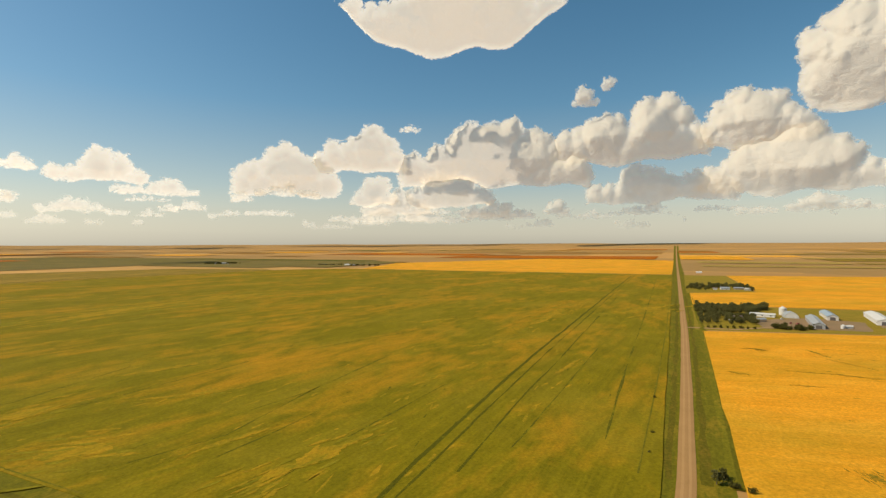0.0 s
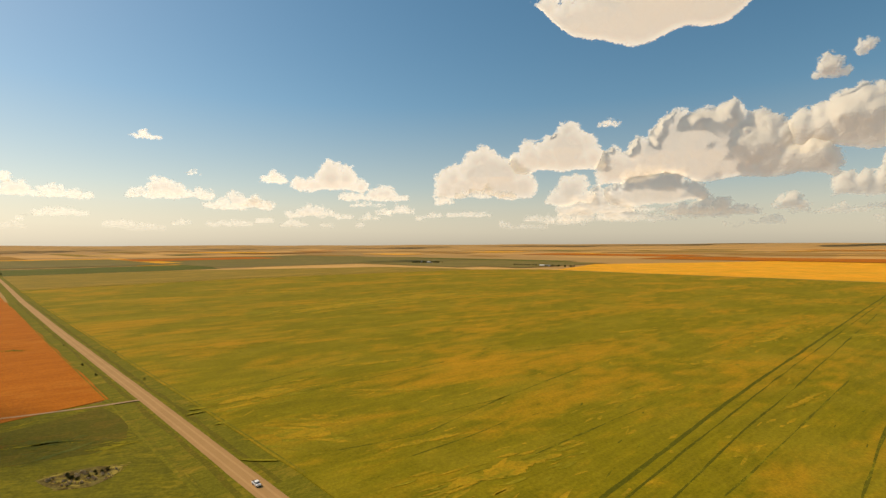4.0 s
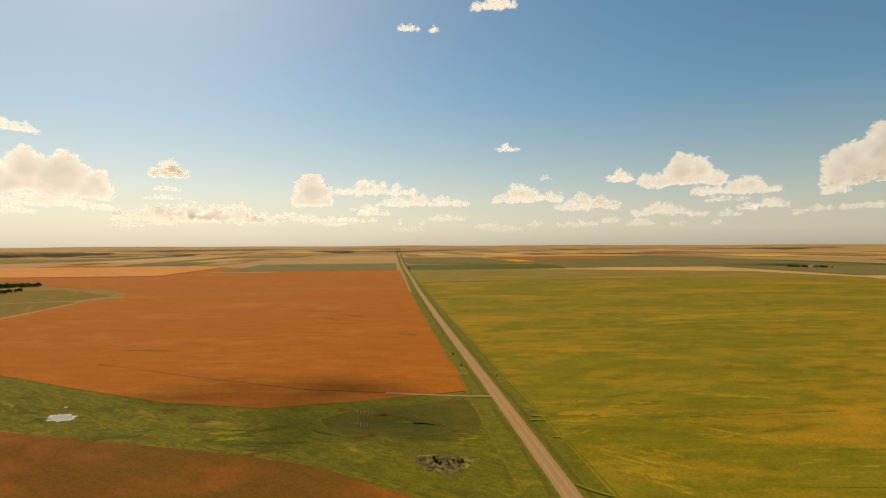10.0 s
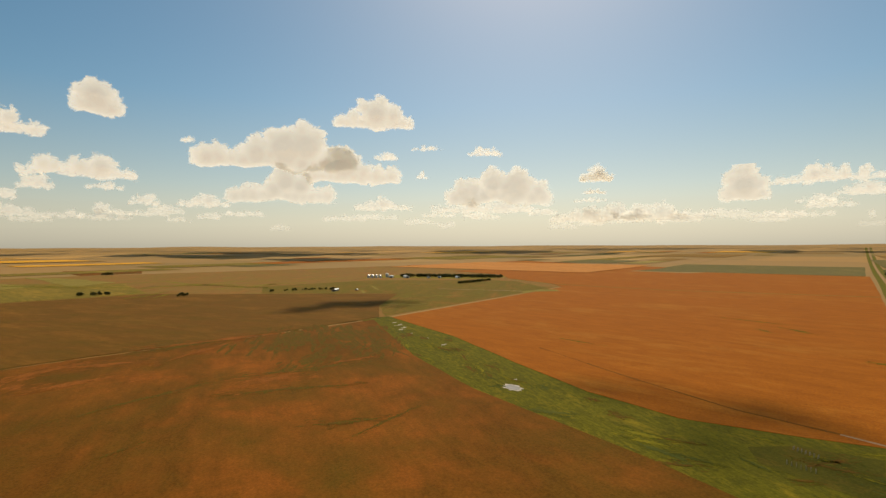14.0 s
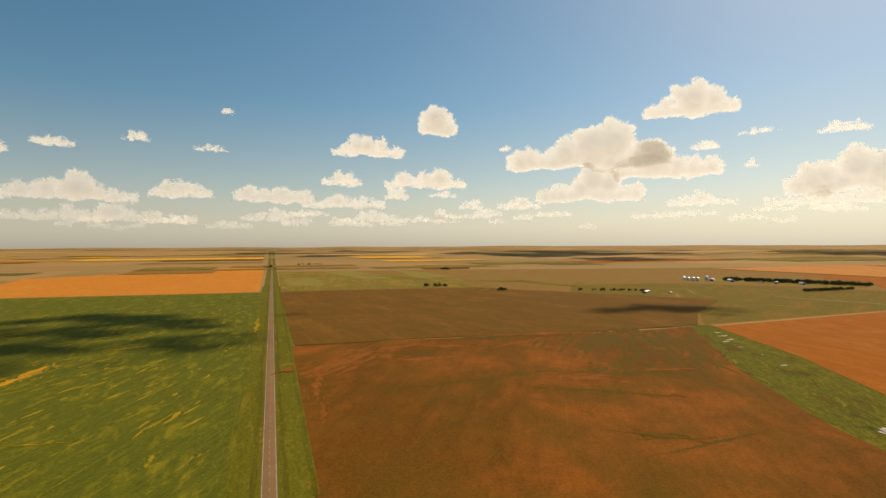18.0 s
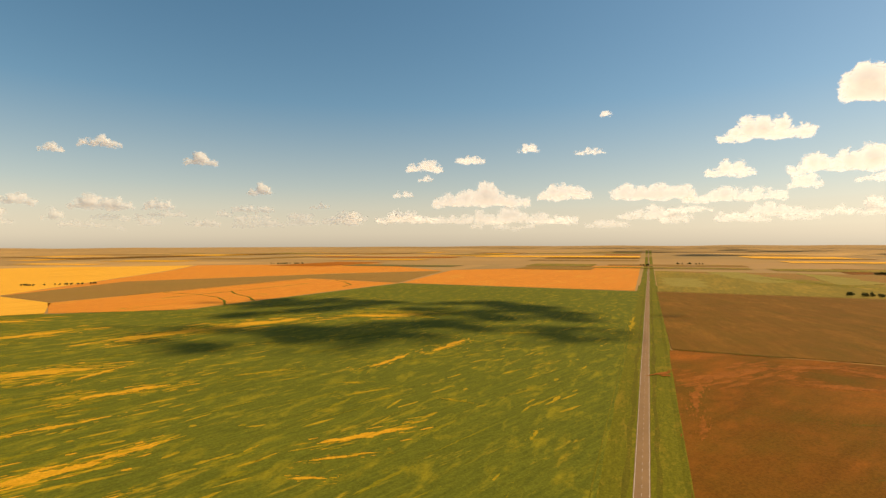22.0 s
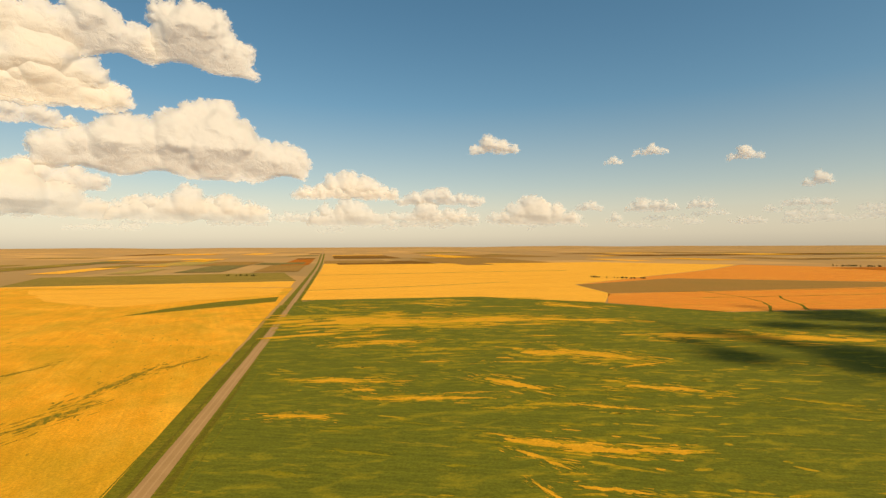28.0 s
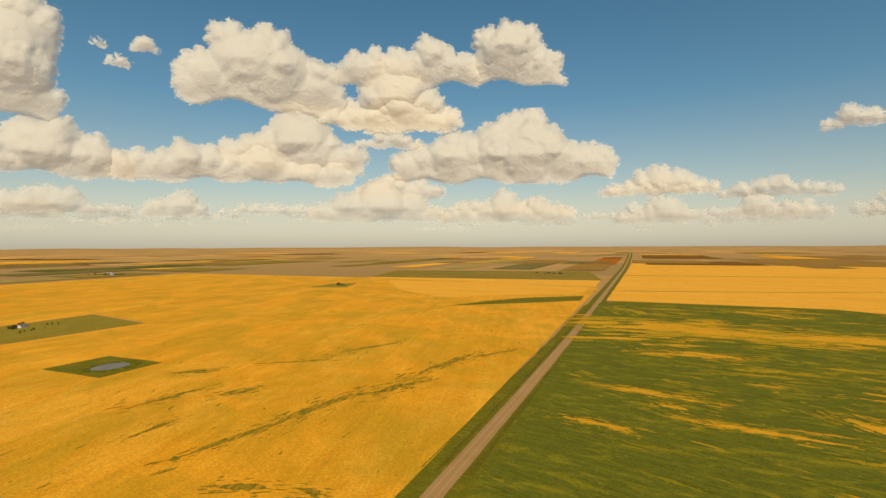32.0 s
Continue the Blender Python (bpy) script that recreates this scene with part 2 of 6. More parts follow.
def prairie_material():
    """The far plain: a patchwork of sections in tan, olive and gold, read from the flat plan stored on the mesh."""
    k = Mat("prairie_ground", 0.95, 0.1)
    a = k.node("ShaderNodeAttribute")
    a.attribute_name = "plan"
    mp = k.node("ShaderNodeMapping")
    mp.inputs["Scale"].default_value = (1 / 1609, 1 / 805, 1)
    mp.inputs["Location"].default_value = (0.3, 0.4, 0)
    k.link(a.outputs["Vector"], mp.inputs["Vector"])
    vo = k.node("ShaderNodeTexVoronoi", Scale=1.0, Randomness=0.55)
    vo.distance = "CHEBYCHEV"
    k.link(mp.outputs[0], vo.inputs["Vector"])
    sep = k.node("ShaderNodeSeparateColor")
    k.link(vo.outputs["Color"], sep.inputs[0])
    pal = k.ramp(sep.outputs[0], ((0.0, (0.33, 0.190, 0.048)), (0.2, (0.21, 0.145, 0.036)), (0.38, (0.36, 0.195, 0.052)), (0.55, (0.27, 0.17, 0.05)),
                                  (0.68, (0.46, 0.24, 0.055)), (0.84, (0.66, 0.36, 0.09)), (1.0, (0.15, 0.12, 0.036))))
    n1 = k.noise(a.outputs["Vector"], 0.0016, 7, 0.62, 0.5)
    n2 = k.noise(a.outputs["Vector"], 0.02, 6, 0.65)
    n3 = k.noise(a.outputs["Vector"], 0.0045, 5, 0.6, 0.8)
    pal = k.mix(k.math("MULTIPLY", k.mask(n3, 0.52, 0.66), 0.2), pal, (0.19, 0.145, 0.06))
    col = k.mix(k.math("MULTIPLY", k.mask(n1, 0.45, 0.70), 0.6), pal, (0.27, 0.165, 0.05))
    col = k.mix(k.math("MULTIPLY", k.mask(n2, 0.5, 0.8), 0.7), col, (0.33, 0.195, 0.06))
    col = k.mix(0.4, col, (0.45, 0.245, 0.092))
    return k.done(col)


M["prairie"] = prairie_material()


def gravel_material(name, base, edge, patch):
    k = Mat(name, 0.95, 0.15)
    v = k.coords()
    fine = k.noise(v, 1.6, 7, 0.75)
    big = k.noise(v, 0.05, 5, 0.6)
    col = k.mix(k.mask(big, 0.35, 0.65), base, edge)
    col = k.mix(k.mask(fine, 0.45, 0.8), col, patch)
    k.bump(fine, 0.5, 0.1)
    return k.done(col)


M["gravel"] = gravel_material("gravel", (0.37, 0.205, 0.075), (0.32, 0.178, 0.062), (0.40, 0.225, 0.088))
M["gravel_rut"] = gravel_material("gravel_rut", (0.42, 0.24, 0.092), (0.38, 0.212, 0.08), (0.45, 0.26, 0.108))
M["asphalt"] = gravel_material("asphalt", (0.265, 0.145, 0.058), (0.23, 0.126, 0.05), (0.295, 0.168, 0.072))
M["yard_dirt"] = gravel_material("yard_dirt", (0.27, 0.17, 0.085), (0.22, 0.15, 0.07), (0.31, 0.20, 0.11))
M["track_dirt"] = gravel_material("track_dirt", (0.36, 0.22, 0.11), (0.31, 0.19, 0.09), (0.40, 0.26, 0.14))
M["alkali"] = gravel_material("alkali", (0.56, 0.47, 0.35), (0.48, 0.39, 0.28), (0.64, 0.55, 0.43))


def plain(name, colour, rough=0.6, metal=0.0, vary=0.12, scale=0.6):
    k = Mat(name, rough, 0.4)
    k.b.inputs["Metallic"].default_value = metal
    n = k.noise(k.coords(), scale, 6, 0.65)
    dim = tuple(c * (1 - vary) for c in colour)
    col = k.mix(k.mask(n, 0.35, 0.7), colour, dim)
    k.bump(n, 0.1, 0.02)
    return k.done(col)


M["white_paint"] = plain("white_paint", (0.70, 0.69, 0.66))
M["line_paint"] = plain("line_paint", (0.56, 0.44, 0.31), 0.8, 0, 0.5, 0.4)
M["white_steel"] = plain("white_steel", (0.66, 0.64, 0.58), 0.4)
M["grey_steel"] = plain("grey_steel", (0.42, 0.44, 0.44), 0.4, 0.3)
M["galvanised"] = plain("galvanised", (0.62, 0.62, 0.60), 0.35, 0.6)
M["green_steel"] = plain("green_steel", (0.30, 0.36, 0.33), 0.45, 0.1)
M["blue_roof"] = plain("blue_roof", (0.32, 0.40, 0.45), 0.45, 0.1)
M["tan_siding"] = plain("tan_siding", (0.50, 0.40, 0.28), 0.7)
M["dark_door"] = plain("dark_door", (0.12, 0.11, 0.10), 0.7)
M["brown_shingle"] = plain("brown_shingle", (0.17, 0.12, 0.09), 0.85)
M["red_paint"] = plain("red_paint", (0.42, 0.05, 0.03), 0.4)
M["rubber"] = plain("rubber", (0.03, 0.03, 0.03), 0.9)
M["glass_dark"] = plain("glass_dark", (0.03, 0.04, 0.05), 0.08)
M["bark"] = plain("bark", (0.16, 0.11, 0.075), 0.95, 0, 0.4, 3)
M["wood_grey"] = plain("wood_grey", (0.36, 0.31, 0.25), 0.9, 0, 0.3, 2)
M["weed"] = crop_material("weed", (0.20, 0.155, 0.012), (0.14, 0.115, 0.010), (0.26, 0.18, 0.014), (0.50, 0.245, 0.018), 0.52, 0.06, 10, 2.5, 0.10)


def leaf_material(name, a, b):
    k = Mat(name, 0.8, 0.2)
    g = k.node("ShaderNodeNewGeometry")
    col = k.ramp(g.outputs["Random Per Island"], ((0.0, a), (1.0, b)))
    tr, mx = k.node("ShaderNodeBsdfTranslucent"), k.node("ShaderNodeMixShader", Fac=0.45)
    k.link(col, tr.inputs["Color"])
    k.link(k.b.outputs[0], mx.inputs[1])
    k.link(tr.outputs[0], mx.inputs[2])
    out = [n for n in k.t.nodes if n.type == "OUTPUT_MATERIAL"][0]
    k.link(mx.outputs[0], out.inputs["Surface"])
    return k.done(col)


M["leaf"] = leaf_material("leaf", (0.105, 0.105, 0.030), (0.22, 0.20, 0.060))
M["leaf_grey"] = leaf_material("leaf_grey", (0.44, 0.34, 0.20), (0.66, 0.54, 0.36))
M["leaf_olive"] = leaf_material("leaf_olive", (0.07, 0.07, 0.014), (0.13, 0.115, 0.022))


def water_material():
    k = Mat("pond_water", 0.4, 0.3)
    n = k.noise(k.coords(), 1.2, 4)
    k.bump(n, 0.15, 0.05)
    return k.done(k.mix(k.mask(k.noise(k.coords(), 0.08, 4), 0.4, 0.7), (0.15, 0.12, 0.09), (0.19, 0.155, 0.12)))


M["water"] = water_material()


def cloud_material():
    """Droplets that pass on as much light as they throw back."""
    k = Mat("cloud_vapour", 1.0, 0.0)
    k.t.nodes.remove(k.b)
    d = k.node("ShaderNodeBsdfDiffuse", Color=(0.985, 0.98, 0.97, 1))
    tr = k.node("ShaderNodeBsdfTranslucent", Color=(0.985, 0.98, 0.97, 1))
    mx = k.node("ShaderNodeMixShader", Fac=0.5)
    k.link(d.outputs[0], mx.inputs[1])
    k.link(tr.outputs[0], mx.inputs[2])
    out = [n for n in k.t.nodes if n.type == "OUTPUT_MATERIAL"][0]
    k.link(mx.outputs[0], out.inputs["Surface"])
    return k.m


def backdrop_material():
    """Cumulus lit by the sun and by an added even glow: white vapour that throws back and passes on light, thinning out
    towards a frayed rim.
    """
    k = Mat("cumulus", 1.0, 0.0)
    k.t.nodes.remove(k.b)

    def stored(name):
        n = k.node("ShaderNodeAttribute")
        n.attribute_name = name
        return n.outputs["Vector"]
    plan = stored("bearing")
    sep = k.node("ShaderNodeSeparateXYZ")
    k.link(stored("heap"), sep.inputs[0])
    rim, haze = sep.outputs[0], sep.outputs[1]
    fray = k.noise(plan, 1.5, 3.6, 0.58, 0.9)
    f = k.math("ADD", k.math("ADD", rim, 0.24), k.math("MULTIPLY", k.math("SUBTRACT", fray, 0.5), 1.15))
    alpha = k.math("MULTIPLY", k.ramp(f, ((0.02, (0, 0, 0)), (0.2, (0.72, 0.72, 0.72)), (0.42, (1, 1, 1)))), haze)
    soft = k.noise(plan, 0.9, 7, 0.62, 0.4)
    heap = k.math("ADD", k.math("MULTIPLY", sep.outputs[2], 55.0), k.math("MULTIPLY", soft, 26.0))
    bump = k.node("ShaderNodeBump", Strength=1.0, Distance=1.0)
    k.link(heap, bump.inputs["Height"])
    thin = k.ramp(rim, ((0.0, (0.62, 0.595, 0.54)), (0.4, (0.485, 0.46, 0.425)), (1.2, (0.385, 0.363, 0.335))))      # passes more light towards the rim, putting bright backlit edges into the colour
    d = k.node("ShaderNodeBsdfDiffuse", Color=(0.425, 0.389, 0.318, 1))
    tr = k.node("ShaderNodeBsdfTranslucent")
    k.link(thin, tr.inputs["Color"])
    deep = k.node("ShaderNodeEmission", Color=(1.0, 0.93, 0.80, 1), Strength=0.20)      # even glow added to brighten the vapour, standing in for daylight scattered inside it


    def turned(a, way, share):
        scaled, added, unit = (k.node("ShaderNodeVectorMath") for _ in range(3))
        scaled.operation, added.operation, unit.operation = "SCALE", "ADD", "NORMALIZE"
        scaled.inputs["Scale"].default_value = share
        k.link(a, scaled.inputs[0])
        k.link(scaled.outputs[0], added.inputs[0])
        added.inputs[1].default_value = way
        k.link(added.outputs[0], unit.inputs[0])
        return unit.outputs[0]
    middle = turned(k.node("ShaderNodeNewGeometry").outputs["Position"], (0, 0, 0), 1.0)
    k.link(turned(bump.outputs[0], (0, 0, 0.55), 1.0), d.inputs["Normal"])
    k.link(turned(middle, (0, 0, -0.83), -0.5), tr.inputs["Normal"])
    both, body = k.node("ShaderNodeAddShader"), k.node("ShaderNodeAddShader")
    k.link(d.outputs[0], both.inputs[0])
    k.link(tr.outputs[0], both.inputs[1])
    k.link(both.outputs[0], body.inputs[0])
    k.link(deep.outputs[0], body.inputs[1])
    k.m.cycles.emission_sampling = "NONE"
    k.m.cycles.use_bump_map_correction = False
    clear = k.node("ShaderNodeBsdfTransparent")
    mx = k.node("ShaderNodeMixShader")
    k.link(alpha, mx.inputs[0])
    k.link(clear.outputs[0], mx.inputs[1])
    k.link(body.outputs[0], mx.inputs[2])
    out = [n for n in k.t.nodes if n.type == "OUTPUT_MATERIAL"][0]
    k.link(mx.outputs[0], out.inputs["Surface"])
    return k.m


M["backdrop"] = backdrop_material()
M["cloud"] = cloud_material()


# ---------------------------------------------------------------- building helpers
NEAR, RIM = 2400.0, 2500.0


def zg(x, y):
    """Height of the ground: flat for a mile and a half, then bent up to the skyline to fit the camera's view."""
    r = math.hypot(x, y)
    if r < NEAR:
        return 0.0
    s = min(1.0, (r - NEAR) / RIM)
    ridge = noise.noise(Vector((x * 0.0016, y * 0.0016, 4.0))) * 9 * s * s
    return max(0.0, 104.0 * (1 - r * (1 - s) / NEAR)) + ridge


def mesh_of(name, bm, material):
    me = bpy.data.meshes.new(name)
    bm.to_mesh(me)
    bm.free()
    for mat in material if isinstance(material, (list, tuple)) else (material,):
        me.materials.append(mat)
    return me


def thing(name, bm, material, label="", category="", group="", kind="", at=None):
    ob = new(name, mesh_of(name, bm, material))
    if at is not None:
        ob.matrix_world = at
    return tagged(ob, label, category, group, kind)


def part(name, bm, material, parent, label="", at=None):
    ob = new(name, mesh_of(name, bm, material) if not isinstance(bm, bpy.types.Mesh) else bm)
    ob.parent = parent
    if at is not None:
        ob.matrix_local = at
    return tagged(ob, label)


def empty(name, m, label, category, group="", kind=""):
    ob = new(name)
    ob.matrix_world = m
    return tagged(ob, label, category, group, kind)


def box(bm, cx, cy, cz, sx, sy, sz, turn=0.0, bevel=0.0):
    m = pose(cx, cy, cz, 0, 0, turn) @ Matrix.Diagonal((sx, sy, sz, 1))
    r = bmesh.ops.create_cube(bm, size=1, matrix=m)
    if bevel:
        edges = list({e for v in r["verts"] for e in v.link_edges})
        bmesh.ops.bevel(bm, geom=edges, offset=bevel, segments=2, affect="EDGES")
    return bm


def boxed(*a, **k):
    return box(bmesh.new(), *a, **k)


def tube(bm, a, b, r0, r1, n=8):
    a, b = Vector(a), Vector(b)
    q = (b - a).to_track_quat("Z", "Y").to_matrix().to_4x4()
    bmesh.ops.create_cone(bm, cap_ends=True, segments=n, radius1=r0, radius2=r1, depth=(b - a).length, matrix=Matrix.Translation((a + b) / 2) @ q)
    return bm


def outline(corners, step=25.0, wander=2.0, seed=0.0):
    """Corners to a closed line with points every so often that wanders a little."""
    pts = []
    n = len(corners)
    for i in range(n):
        a, b = Vector(corners[i]), Vector(corners[(i + 1) % n])
        k = max(1, int((b - a).length / step))
        for j in range(k):
            p = a.lerp(b, j / k)
            if j:
                p = p + Vector((noise.noise(Vector((p.x * 0.02, p.y * 0.02, seed))), noise.noise(Vector((p.x * 0.02, p.y * 0.02, seed + 9))))) * wander
            pts.append((p.x, p.y))
    return pts


def slab_bm(pts, height, cut=260.0, lift=0.0):
    """A layer of that height on the ground within the outline, draped over it, with its sides."""
    bm = bmesh.new()
    face = bm.faces.new([bm.verts.new((x, y, 0)) for x, y in pts])
    if face.calc_center_median() and face.normal.z < 0:
        face.normal_flip()
    bm.normal_update()
    if bm.faces[:][0].normal.z < 0:
        bmesh.ops.reverse_faces(bm, faces=bm.faces[:])
    bmesh.ops.triangulate(bm, faces=bm.faces[:])
    if max(math.hypot(x, y) for x, y in pts) > NEAR:
        for axis in (0, 1):
            lo, hi = min(p[axis] for p in pts), max(p[axis] for p in pts)
            v = math.ceil(lo / cut) * cut
            while v < hi:
                no = Vector((1, 0, 0)) if axis == 0 else Vector((0, 1, 0))
                bmesh.ops.bisect_plane(bm, geom=bm.verts[:] + bm.edges[:] + bm.faces[:], plane_co=no * v, plane_no=no)
                v += cut
    rim = [e for e in bm.edges if len(e.link_faces) == 1]
    for v in bm.verts:
        v.co.z = zg(v.co.x, v.co.y) + height + lift
    sides = bmesh.ops.extrude_edge_only(bm, edges=rim)["geom"]
    for v in sides:
        if isinstance(v, bmesh.types.BMVert):
            v.co.z -= height + 0.05
    return bm


def field(name, corners, mat, label, height=0.45, wander=1.2, category="field", lift=0.0):
    return thing(name, slab_bm(outline(corners, 30, wander, len(label)), height, lift=lift), M[mat], label, category, "fields", "structure")


def ribbon(bm, line, half, z, crown=0.0, wander=0.0, step=20.0, seed=0.0):
    """A strip along a line, half as wide to each side; crown lifts its middle."""
    pts = []
    for a, b in zip(line, line[1:]):
        a, b = Vector(a), Vector(b)
        k = max(1, int((b - a).length / step))
        pts += [a.lerp(b, j / k) for j in range(k)]
    pts.append(Vector(line[-1]))
    rows = []
    for i, p in enumerate(pts):
        d = (pts[min(i + 1, len(pts) - 1)] - pts[max(i - 1, 0)]).normalized()
        nrm = Vector((-d.y, d.x))
        off = []
        for s in (-1, 0, 1):
            w = noise.noise(Vector((p.x * 0.03, p.y * 0.03, seed + s * 3))) * wander
            q = p + nrm * (s * half + (w if s else 0))
            off.append(bm.verts.new((q.x, q.y, zg(q.x, q.y) + z + (crown if s == 0 else 0))))
        rows.append(off)
    for a, b in zip(rows, rows[1:]):
        for j in (0, 1):
            f = bm.faces.new((a[j], a[j + 1], b[j + 1], b[j]))
            f.normal_update()
            if f.normal.z < 0:
                f.normal_flip()
    return bm


def skirted(bm, depth=0.3):
    rim = [e for e in bm.edges if len(e.link_faces) == 1]
    for v in bmesh.ops.extrude_edge_only(bm, edges=rim)["geom"]:
        if isinstance(v, bmesh.types.BMVert):
            v.co.z -= depth
    return bm


# ---------------------------------------------------------------- ground
def build_ground():
    rings = [0, 40, 80, 130, 200, 300, 420, 560, 720, 900, 1100, 1350, 1600, 1850, 2100, 2300, 2400] + [2400 + 2500 * i / 44 for i in range(1, 45)]
    n = 360
    verts, plan = [], []
    for r in rings:
        s = min(0.985, max(0.0, (r - NEAR) / RIM))
        far = r if r < NEAR else NEAR / (1 - s)
        for i in range(n):
            a = 2 * math.pi * i / n
            x, y = r * math.cos(a), r * math.sin(a)
            verts.append((x, y, zg(x, y)))
            plan.append((far * math.cos(a), far * math.sin(a), 0))
    faces = [(j * n + i, (j + 1) * n + i, (j + 1) * n + (i + 1) % n, j * n + (i + 1) % n) for j in range(1, len(rings) - 1) for i in range(n)]
    verts.append((0, 0, 0))
    plan.append((0, 0, 0))
    faces += [(len(verts) - 1, n + i, n + (i + 1) % n) for i in range(n)]
    me = bpy.data.meshes.new("ground")
    me.from_pydata(verts, [], faces)
    at = me.attributes.new("plan", "FLOAT_VECTOR", "POINT")
    at.data.foreach_set("vector", np.array(plan, dtype=np.float32).ravel())
    me.materials.append(M["prairie"])
    me.shade_smooth()
    tagged(new("ground", me), "open tan and olive prairie reaching to the skyline", "ground", "", "structure")


build_ground()

# the four roads that meet at the crossing
NORTH = [(-1.5, 95), (4, 218), (6.6, 366), (9, 600), (9, 1000), (8.5, 1700), (8, 2900), (8, 4600)]
SOUTH = [(-1.5, 95), (-7.5, -220), (-9, -500), (-11, -800), (-16, -1500), (-22, -2400), (-28, -3340), (-34, -4600)]
WEST = [(-1.5, 95), (-200, 97.5), (-370, 99), (-735, 100), (-1190, 104.5), (-1850, 118), (-3000, 136), (-4600, 160)]
EAST = [(-1.5, 95), (265, 89), (400, 85), (690, 78), (1060, 73), (1700, 65), (3218, 48), (4600, 32)]


def road(name, line, half, mat, label, rut=None, verge=14.0):
    v = ribbon(bmesh.new(), line, verge, 0.03, 0.0, 1.5, 20, half)
    thing("verge", skirted(v, 0.03), M["verge_grass"], "mown green ditch grass beside the " + label.split(",")[0], "verge", "", "structure")
    ob = thing(name, skirted(ribbon(bmesh.new(), line, half, 0.12, 0.16, 0.35), 0.12), M[mat], label, "road", "", "structure")
    across = name in ("road_north", "road_south")
    for side in (-1, 1):
        for reach, wide, z, mat2, stray in ((half + 3.6, 1.5, 0.036, "ditch_grass", 2.2), (verge + 0.6, 3.2, 0.035, "verge_grass", 1.2)):
            beside = [(x + side * reach if across else x, y if across else y + side * reach) for x, y in line[1:5]]
            low = reach < verge
            strip = ribbon(bmesh.new(), beside, wide, z, 0.0 if low else 0.48, stray, 7, side * reach)
            thing("ditch" if low else "field_edge", skirted(strip, 0.02), M[mat2], "rank darker grass in the roadside ditch" if low else "ragged grassy bank at the edge of the field", "verge", "", "structure")
    if rut:
        for off in rut:
            moved = [(x + (off if abs(line[1][1] - y) > abs(line[1][0] - x) or name in ("road_north", "road_south") else 0),
                      y + (0 if name in ("road_north", "road_south") else off)) for x, y in line]
            part("wheel_track", ribbon(bmesh.new(), moved, 0.55, 0.245, 0, 0.2, 20, off), M["gravel_rut"], ob)
    return ob


road("road_west", WEST, 4.6, "gravel", "wide gravel road, dusty with pale wheel tracks", (-2.2, -0.4, 1.8), 19)
road("road_east", EAST, 5.3, "gravel", "straight gravel road between wheat and green crop", (-2.0, 0.2, 2.2), 17)
road("road_north", NORTH, 3.5, "gravel", "narrow gravel road running to the skyline", (-1.4, 1.4), 17)
south = road("road_south", SOUTH, 3.8, "asphalt", "paved road with white edge lines", None, 21)
for off in (-3.35, 3.35):
    part("edge_line", ribbon(bmesh.new(), [(x + off, y) for x, y in SOUTH[1:7]], 0.14, 0.16, 0, 0, 20), M["line_paint"], south, "worn white edge line")
for k in range(150):
    y0 = 40 - k * 9.0
    bmx = ribbon(bmesh.new(), [(0.0, y0), (-0.05, y0 - 3.2)], 0.08, 0.29)
    if k == 0:
        dash = mesh_of("centre_dash", bmx, M["line_paint"])
    else:
        bmx.free()
    part("centre_dash", dash, None, south, at=pose(float(np.interp(40 - y0, [95 - y - 55 for _, y in SOUTH], [x for x, _ in SOUTH])), -k * 9.0, 0))

# fields, by quarter
field("green_field", [(-5, 106), (-5.2, 400), (-7.7, 1690), (-862, 1702), (-1211, 1723), (-1390, 1541), (-1507, 977), (-1532, 583), (-1495, 123.5), (-876, 118.2), (-201, 115.5)], "canola_green",
      "wide green crop field with ripening gold patches")
field("wheat_field", [(-8.7, 1712), (-7.2, 2989), (-618, 3215), (-1323, 2342), (-1142, 1743), (-862, 1719)], "wheat_gold", "pale gold wheat field beyond the green crop")
field("pasture_field", [(-1511, 125.3), (-2243, 138.1), (-2251, 675), (-1876, 1467), (-1477, 1559), (-1406, 1521), (-1524, 976), (-1549, 583)], "olive_field", "dull olive pasture with faint lines")
field("dark_field", [(-2267, 140.8), (-2795, 152), (-2801, 959), (-2274, 866)], "dark_green", "dark green far crop field")
field("stubble_field", [(-2815, 674), (-2949, 693), (-2836, 1582), (-2720, 1525)], "wheat_gold", "thin gold strip of far stubble")
field("stubble_field", [(-385, 80.8), (-1395, 82.6), (-1320, -310), (-1342, -617), (-1272, -563), (-877, -544), (-589, -530), (-514, -355), (-419, -193), (-384, -130.6), (-362, -61.6), (-370, 3.3)],
      "stubble_orange", "burnt-orange stubble field with a curved edge", wander=1.6)
field("stubble_field", [(-1406, 84.5), (-2244, 93.1), (-2240, -404), (-2142, -438), (-2250, -1150), (-1800, -1330), (-1681, -1000), (-1500, -860), (-1354, -617), (-1331, -310)], "stubble_orange", "burnt-orange stubble field beyond a narrow track")
field("wheat_field", [(-2001, -1209), (-2193, -690), (-2602, -607), (-2884, -1559), (-2110, -1869)], "stubble_orange", "burnt-orange stubble field behind the orange stubble")
field("pasture_field", [(-2258, 82), (-2254, -400), (-2215, -660), (-2950, -640), (-2980, 100)], "far_olive", "dull olive pasture beyond the orange stubble")
